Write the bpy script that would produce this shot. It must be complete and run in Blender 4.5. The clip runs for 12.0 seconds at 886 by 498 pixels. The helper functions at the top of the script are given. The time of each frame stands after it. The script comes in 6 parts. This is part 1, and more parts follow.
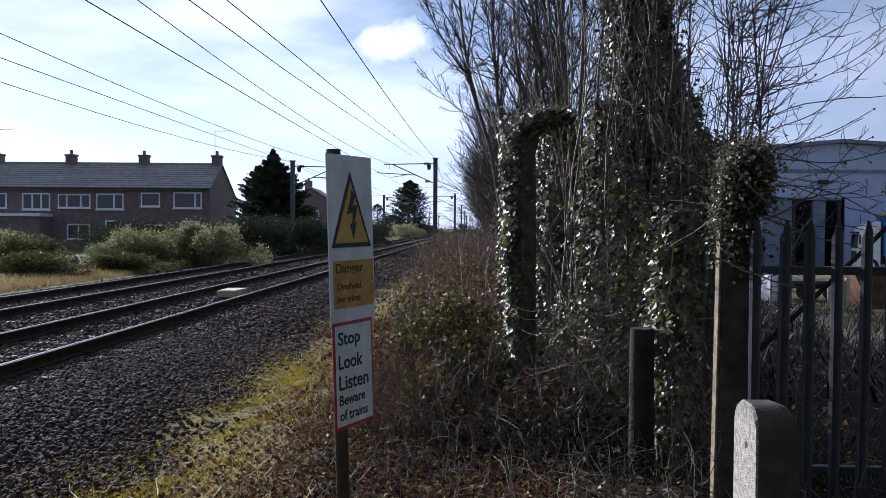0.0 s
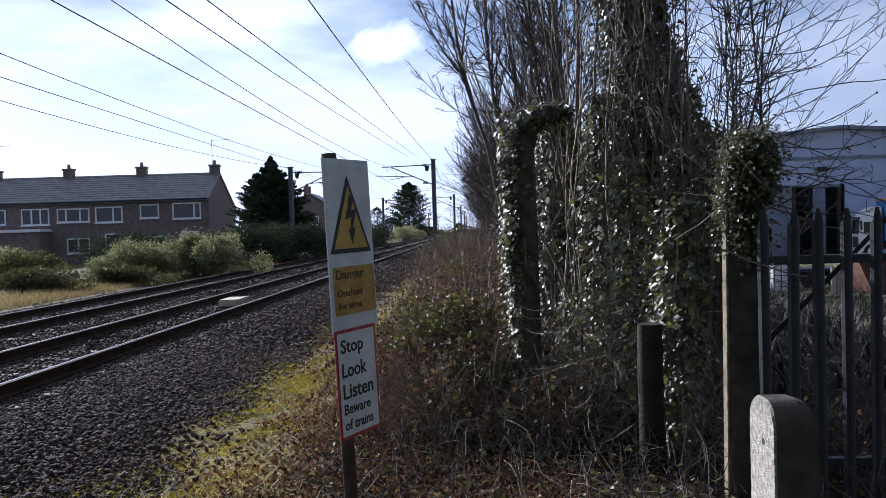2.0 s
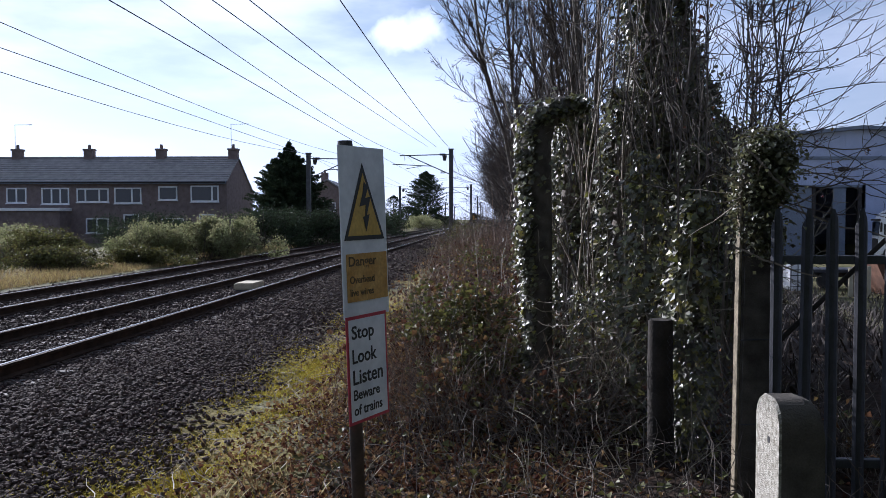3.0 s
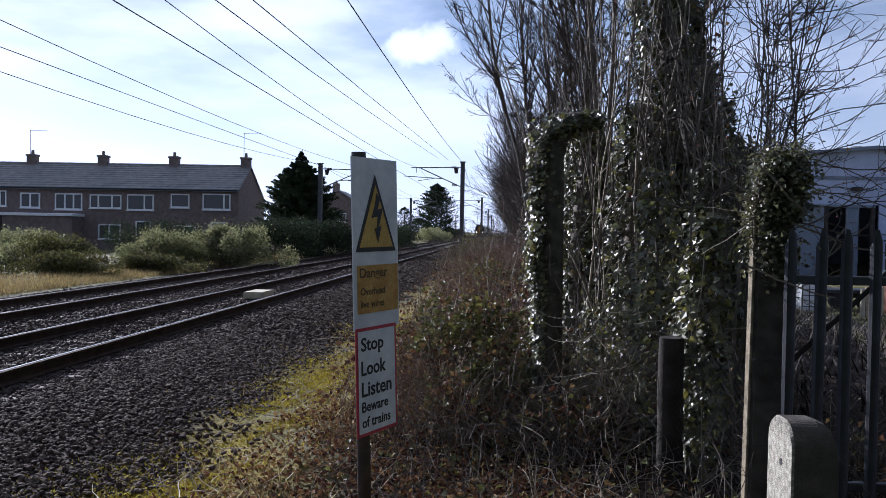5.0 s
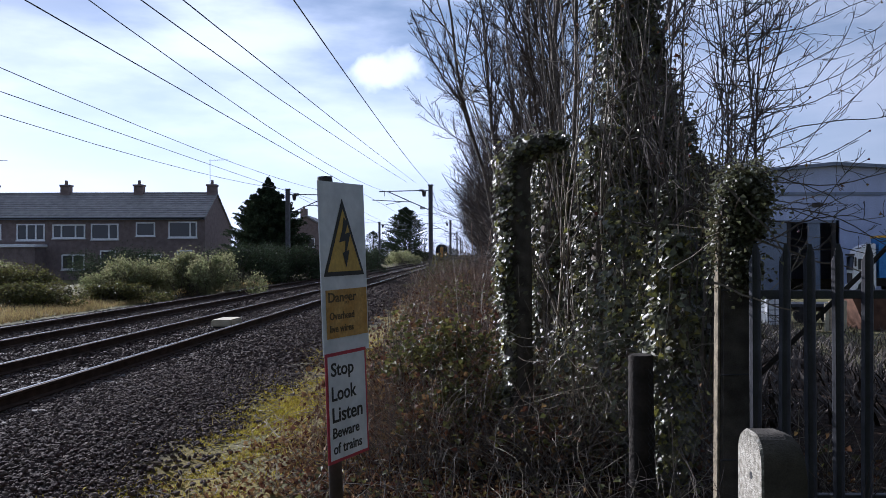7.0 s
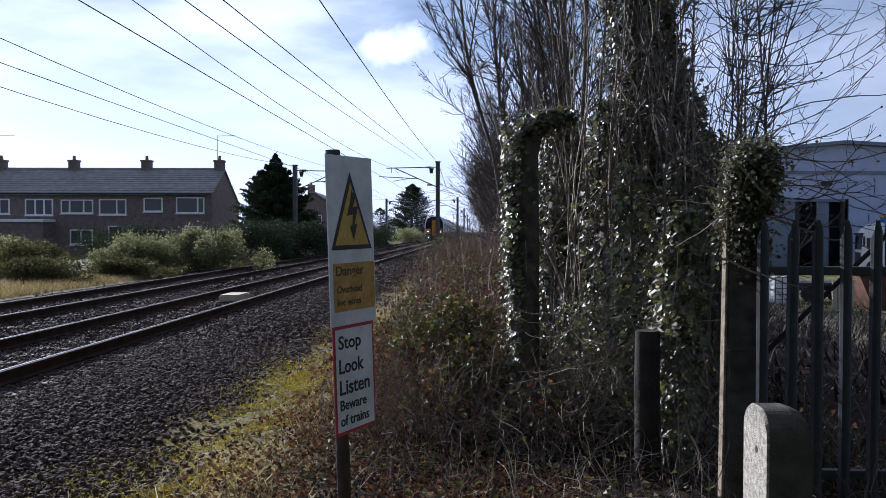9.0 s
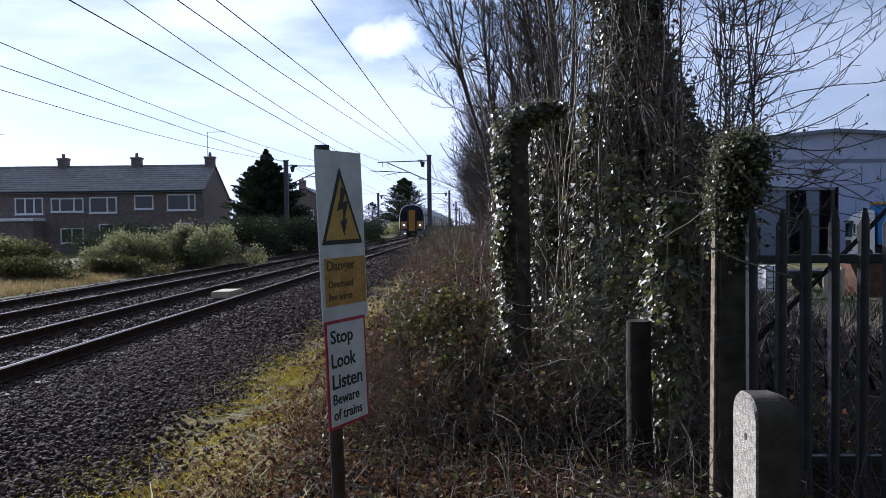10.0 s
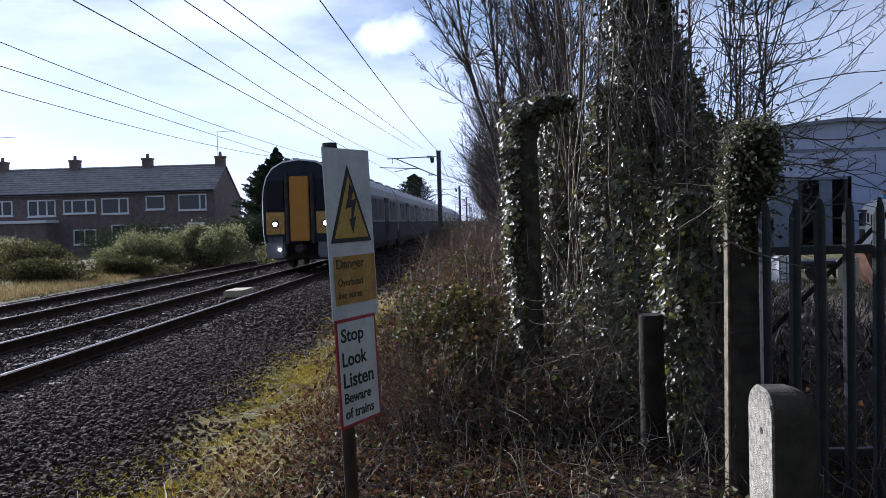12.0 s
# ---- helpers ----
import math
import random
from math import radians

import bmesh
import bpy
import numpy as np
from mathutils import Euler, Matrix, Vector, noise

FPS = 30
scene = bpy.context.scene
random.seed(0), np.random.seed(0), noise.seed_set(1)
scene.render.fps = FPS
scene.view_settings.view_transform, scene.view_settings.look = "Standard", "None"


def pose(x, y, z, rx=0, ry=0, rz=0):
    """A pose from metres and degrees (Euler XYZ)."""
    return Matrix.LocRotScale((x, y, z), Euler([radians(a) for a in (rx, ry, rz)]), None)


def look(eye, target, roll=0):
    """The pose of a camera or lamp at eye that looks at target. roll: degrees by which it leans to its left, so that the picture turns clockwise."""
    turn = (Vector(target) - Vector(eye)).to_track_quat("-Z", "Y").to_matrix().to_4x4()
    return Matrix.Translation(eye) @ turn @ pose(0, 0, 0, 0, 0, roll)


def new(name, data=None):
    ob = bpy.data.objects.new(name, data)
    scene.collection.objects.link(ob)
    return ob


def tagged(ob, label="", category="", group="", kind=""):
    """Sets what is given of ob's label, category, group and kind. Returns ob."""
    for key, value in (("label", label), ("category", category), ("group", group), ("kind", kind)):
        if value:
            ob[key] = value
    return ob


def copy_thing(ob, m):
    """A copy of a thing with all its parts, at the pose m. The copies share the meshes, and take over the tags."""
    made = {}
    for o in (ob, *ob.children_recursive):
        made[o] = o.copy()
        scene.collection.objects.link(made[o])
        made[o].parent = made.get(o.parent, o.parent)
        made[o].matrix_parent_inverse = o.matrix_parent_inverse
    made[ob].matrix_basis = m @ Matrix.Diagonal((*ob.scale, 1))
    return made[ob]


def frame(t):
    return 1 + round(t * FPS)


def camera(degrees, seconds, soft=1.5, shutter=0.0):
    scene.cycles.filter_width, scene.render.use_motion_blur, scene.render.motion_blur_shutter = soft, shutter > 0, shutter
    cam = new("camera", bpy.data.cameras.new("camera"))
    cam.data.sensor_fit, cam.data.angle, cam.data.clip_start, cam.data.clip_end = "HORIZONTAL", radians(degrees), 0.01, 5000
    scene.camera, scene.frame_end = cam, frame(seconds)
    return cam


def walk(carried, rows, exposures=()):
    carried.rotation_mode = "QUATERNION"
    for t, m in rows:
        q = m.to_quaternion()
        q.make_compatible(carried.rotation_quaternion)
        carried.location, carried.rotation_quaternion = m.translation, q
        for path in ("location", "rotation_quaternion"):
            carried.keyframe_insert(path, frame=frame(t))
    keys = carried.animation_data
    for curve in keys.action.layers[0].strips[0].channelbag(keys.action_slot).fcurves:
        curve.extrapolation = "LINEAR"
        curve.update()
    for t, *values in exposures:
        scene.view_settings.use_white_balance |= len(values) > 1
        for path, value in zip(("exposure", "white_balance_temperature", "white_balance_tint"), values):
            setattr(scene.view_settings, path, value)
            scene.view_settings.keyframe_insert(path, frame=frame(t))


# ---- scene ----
cam = camera(56.4, 12.0, soft=0.6)
PATH = [
    (0, (-0.007, -0.057, 1.611), (0.002, 1.942, 1.561), 0.4),
    (0.5, (-0.018, 0.009, 1.617), (0.0, 2.003, 1.458), -2.4),
    (1, (-0.022, 0.03, 1.6), (-0.026, 2.028, 1.498), -1.7),
    (1.5, (-0.01, 0.02, 1.605), (-0.025, 2.017, 1.506), -1.5),
    (2, (-0.009, 0.029, 1.616), (-0.002, 2.028, 1.568), -1.7),
    (2.5, (-0.002, 0.004, 1.616), (0.008, 2.004, 1.587), -1.1),
    (3, (0.006, 0.007, 1.615), (-0.025, 2.006, 1.543), -0.1),
    (3.2, (-0.008, -0.006, 1.618), (-0.029, 1.993, 1.565), 0.4),
    (4.8, (-0.003, 0.021, 1.619), (-0.058, 2.02, 1.559), 1.2),
    (5, (-0.003, 0.018, 1.618), (-0.058, 2.017, 1.576), 1.0),
    (5.5, (-0.012, 0.088, 1.611), (-0.05, 2.087, 1.56), 1.3),
    (6, (-0.012, 0.049, 1.615), (-0.018, 2.048, 1.663), 0.1),
    (6.5, (0.003, 0.006, 1.61), (-0.049, 2.006, 1.629), 0.0),
    (6.7, (0.002, 0.011, 1.615), (0.019, 2.011, 1.633), -0.3),
    (8.3, (0.005, 0.022, 1.605), (0.019, 2.022, 1.588), 0.1),
    (8.5, (0.003, 0.022, 1.599), (-0.005, 2.022, 1.589), -0.5),
    (9, (-0.001, 0.016, 1.599), (0.001, 2.015, 1.558), 0.1),
    (9.5, (-0.001, 0.02, 1.6), (-0.003, 2.019, 1.541), -1.0),
    (10, (0.01, 0.001, 1.599), (0.03, 2.0, 1.542), -0.7),
    (10.5, (0.01, 0.003, 1.602), (0.032, 2.002, 1.556), -1.1),
    (11, (0.012, 0.001, 1.602), (0.014, 2.0, 1.562), -0.3),
    (11.5, (0.019, 0.001, 1.606), (0.001, 1.999, 1.531), -2.3),
    (12, (0.018, 0.028, 1.603), (0.011, 2.027, 1.536), -1.6),
]
walk(cam, [(t, look(eye, target, roll)) for t, eye, target, roll in PATH], [(0.0, 0.92, 5400, 19), (0.8, 1.02, 5400, 19), (1.4, 1.02, 5400, 19), (3.0, 0.96, 5400, 19), (5.0, 0.92, 5400, 19), (6.1, 0.84, 5400, 19), (8.5, 0.93, 5400, 19), (12.0, 0.92, 5400, 19)])

# ---- light ----
SUN_AZ, SUN_EL = radians(-41), radians(22)       # azimuth from +Y towards +X
sun_dir = Vector((math.sin(SUN_AZ) * math.cos(SUN_EL), math.cos(SUN_AZ) * math.cos(SUN_EL), math.sin(SUN_EL)))
sun = new("sun", bpy.data.lights.new("sun", "SUN"))
sun.data.energy, sun.data.angle, sun.data.color = 5.0, radians(0.6), (1.0, 0.93, 0.82)
sun.matrix_world = look(sun_dir * 50, (0, 0, 0))

world = bpy.data.worlds.new("sky")
scene.world = world
world.use_nodes = True


def sky_nodes():
    nt = world.node_tree
    n, l = nt.nodes, nt.links
    n.clear()
    out, bg = n.new("ShaderNodeOutputWorld"), n.new("ShaderNodeBackground")
    sky = n.new("ShaderNodeTexSky")
    sky.sky_type, sky.sun_disc = "NISHITA", False
    sky.sun_elevation, sky.sun_rotation = SUN_EL, SUN_AZ
    sky.air_density, sky.dust_density, sky.ozone_density = 1.0, 0.3, 1.4
    co = n.new("ShaderNodeTexCoord")
    # thin streaked cloud, drawn out along the horizon
    mp = n.new("ShaderNodeMapping")
    mp.inputs["Scale"].default_value = (1.0, 1.0, 3.6)
    mp.inputs["Rotation"].default_value = (0, radians(6), 0)
    no = n.new("ShaderNodeTexNoise")
    no.inputs["Scale"].default_value, no.inputs["Detail"].default_value = 3.1, 7
    no.inputs["Roughness"].default_value = 0.52
    l.new(co.outputs["Generated"], mp.inputs["Vector"])
    l.new(mp.outputs["Vector"], no.inputs["Vector"])
    ramp = n.new("ShaderNodeMapRange")
    ramp.interpolation_type = "SMOOTHSTEP"
    ramp.inputs["From Min"].default_value, ramp.inputs["From Max"].default_value = 0.36, 0.68
    ramp.inputs["To Min"].default_value, ramp.inputs["To Max"].default_value = 0.08, 0.72
    l.new(no.outputs["Fac"], ramp.inputs["Value"])
    # one heaped cloud over the line
    way = Vector((-0.055, 1.0, 0.222)).normalized()
    sub = n.new("ShaderNodeVectorMath")
    sub.operation = "SUBTRACT"
    sub.inputs[1].default_value = way
    nrm = n.new("ShaderNodeVectorMath")
    nrm.operation = "NORMALIZE"
    l.new(co.outputs["Generated"], nrm.inputs[0])
    l.new(nrm.outputs["Vector"], sub.inputs[0])
    sq = n.new("ShaderNodeVectorMath")
    sq.operation = "MULTIPLY"
    sq.inputs[1].default_value = (1.0, 1.0, 1.7)
    l.new(sub.outputs["Vector"], sq.inputs[0])
    ln = n.new("ShaderNodeVectorMath")
    ln.operation = "LENGTH"
    l.new(sq.outputs["Vector"], ln.inputs[0])
    nb = n.new("ShaderNodeTexNoise")
    nb.inputs["Scale"].default_value, nb.inputs["Detail"].default_value = 13, 8
    l.new(nrm.outputs["Vector"], nb.inputs["Vector"])
    add = n.new("ShaderNodeMath")
    add.operation = "MULTIPLY_ADD"
    l.new(nb.outputs["Fac"], add.inputs[0])
    add.inputs[1].default_value = -0.17
    l.new(ln.outputs["Value"], add.inputs[2])
    heap = n.new("ShaderNodeMapRange")
    heap.interpolation_type = "SMOOTHSTEP"
    heap.inputs["From Min"].default_value, heap.inputs["From Max"].default_value = -0.018, -0.062
    heap.inputs["To Max"].default_value = 0.85
    l.new(add.outputs["Value"], heap.inputs["Value"])
    mx = n.new("ShaderNodeMath")
    mx.operation = "MAXIMUM"
    l.new(ramp.outputs["Result"], mx.inputs[0])
    l.new(heap.outputs["Result"], mx.inputs[1])
    mix = n.new("ShaderNodeMix")
    mix.data_type = "RGBA"
    dot = n.new("ShaderNodeVectorMath")
    dot.operation = "DOT_PRODUCT"
    dot.inputs[1].default_value = sun_dir
    l.new(nrm.outputs["Vector"], dot.inputs[0])
    glow = n.new("ShaderNodeMapRange")
    glow.interpolation_type = "SMOOTHSTEP"
    glow.inputs["From Min"].default_value, glow.inputs["From Max"].default_value = 0.1, 1.0
    glow.inputs["To Min"].default_value, glow.inputs["To Max"].default_value = 0.52, 1.5
    l.new(dot.outputs["Value"], glow.inputs["Value"])

    def lit(colour):
        s = n.new("ShaderNodeVectorMath")
        s.operation = "SCALE"
        s.inputs[0].default_value = colour
        l.new(glow.outputs["Result"], s.inputs["Scale"])
        return s.outputs["Vector"]

    l.new(lit((12.0, 12.3, 12.8)), mix.inputs["B"])
    l.new(mx.outputs["Value"], mix.inputs["Factor"])
    l.new(sky.outputs["Color"], mix.inputs["A"])
    # pale haze low down, all round
    sp = n.new("ShaderNodeSeparateXYZ")
    l.new(nrm.outputs["Vector"], sp.inputs["Vector"])
    hz = n.new("ShaderNodeMapRange")
    hz.interpolation_type = "SMOOTHSTEP"
    hz.inputs["From Min"].default_value, hz.inputs["From Max"].default_value = 0.3, 0.0
    hz.inputs["To Max"].default_value = 0.72
    l.new(sp.outputs["Z"], hz.inputs["Value"])
    haze = n.new("ShaderNodeMix")
    haze.data_type = "RGBA"
    l.new(lit((9.8, 10.8, 12.8)), haze.inputs["B"])
    l.new(hz.outputs["Result"], haze.inputs["Factor"])
    l.new(mix.outputs["Result"], haze.inputs["A"])
    bg.inputs["Strength"].default_value = 0.041
    l.new(haze.outputs["Result"], bg.inputs["Color"])
    l.new(bg.outputs["Background"], out.inputs["Surface"])


sky_nodes()


# ---- materials ----
def mat(name, c1, c2, scale=6.0, fine=60.0, rough=0.8, bump=0.3, metal=0.0, vary=0.0, by="", spec=0.4, dist=0.01, emit=0.0, see=0.0, mott=0.22):
    m = bpy.data.materials.new(name)
    m.use_nodes = True
    n, l = m.node_tree.nodes, m.node_tree.links
    b = n["Principled BSDF"]
    co = n.new("ShaderNodeTexCoord")
    big, small = n.new("ShaderNodeTexNoise"), n.new("ShaderNodeTexNoise")
    big.inputs["Scale"].default_value, big.inputs["Detail"].default_value = scale, 5
    small.inputs["Scale"].default_value, small.inputs["Detail"].default_value = fine, 3
    l.new(co.outputs["Object"], big.inputs["Vector"])
    l.new(co.outputs["Object"], small.inputs["Vector"])
    r = n.new("ShaderNodeMapRange")
    r.inputs["From Min"].default_value, r.inputs["From Max"].default_value = 0.33, 0.67
    l.new(big.outputs["Fac"], r.inputs["Value"])
    mix = n.new("ShaderNodeMix")
    mix.data_type = "RGBA"
    mix.inputs["A"].default_value, mix.inputs["B"].default_value = (*c1, 1), (*c2, 1)
    l.new(r.outputs["Result"], mix.inputs["Factor"])
    hsv = n.new("ShaderNodeHueSaturation")
    l.new(mix.outputs["Result"], hsv.inputs["Color"])
    v = n.new("ShaderNodeMapRange")
    v.inputs["From Min"].default_value, v.inputs["From Max"].default_value = 0.25, 0.75
    v.inputs["To Min"].default_value, v.inputs["To Max"].default_value = 1 - mott, 1 + mott
    l.new(small.outputs["Fac"], v.inputs["Value"])
    if by:
        src = n.new("ShaderNodeNewGeometry").outputs["Random Per Island"] if by == "island" else n.new("ShaderNodeObjectInfo").outputs["Random"]
        w = n.new("ShaderNodeMapRange")
        w.inputs["To Min"].default_value, w.inputs["To Max"].default_value = 1 - vary, 1 + vary
        l.new(src, w.inputs["Value"])
        mu = n.new("ShaderNodeMath")
        mu.operation = "MULTIPLY"
        l.new(v.outputs["Result"], mu.inputs[0])
        l.new(w.outputs["Result"], mu.inputs[1])
        l.new(mu.outputs["Value"], hsv.inputs["Value"])
        h = n.new("ShaderNodeMapRange")
        h.inputs["To Min"].default_value, h.inputs["To Max"].default_value = 0.5 - vary * 0.05, 0.5 + vary * 0.05
        l.new(src, h.inputs["Value"])
        l.new(h.outputs["Result"], hsv.inputs["Hue"])
    else:
        l.new(v.outputs["Result"], hsv.inputs["Value"])
    l.new(hsv.outputs["Color"], b.inputs["Base Color"])
    rr = n.new("ShaderNodeMapRange")
    rr.inputs["To Min"].default_value, rr.inputs["To Max"].default_value = max(0.02, rough - 0.12), min(1, rough + 0.12)
    l.new(small.outputs["Fac"], rr.inputs["Value"])
    l.new(rr.outputs["Result"], b.inputs["Roughness"])
    b.inputs["Metallic"].default_value = metal
    b.inputs["Specular IOR Level"].default_value = spec
    if bump:
        bp = n.new("ShaderNodeBump")
        bp.inputs["Strength"].default_value, bp.inputs["Distance"].default_value = bump, dist
        l.new(small.outputs["Fac"], bp.inputs["Height"])
        l.new(bp.outputs["Normal"], b.inputs["Normal"])
    if emit:
        b.inputs["Emission Color"].default_value, b.inputs["Emission Strength"].default_value = (*c1, 1), emit
    if see:
        # thin leaves let some light through
        tr, ms = n.new("ShaderNodeBsdfTranslucent"), n.new("ShaderNodeMixShader")
        l.new(hsv.outputs["Color"], tr.inputs["Color"])
        ms.inputs["Fac"].default_value = see
        l.new(b.outputs["BSDF"], ms.inputs[1])
        l.new(tr.outputs["BSDF"], ms.inputs[2])
        l.new(ms.outputs["Shader"], n["Material Output"].inputs["Surface"])
    return m


def glass_mat(name, tint):
    m = bpy.data.materials.new(name)
    m.use_nodes = True
    b = m.node_tree.nodes["Principled BSDF"]
    b.inputs["Base Color"].default_value, b.inputs["Roughness"].default_value = (*tint, 1), 0.06 if "window" in name else 0.35
    b.inputs["Specular IOR Level"].default_value = 0.6 if "window" in name else 0.15
    return m


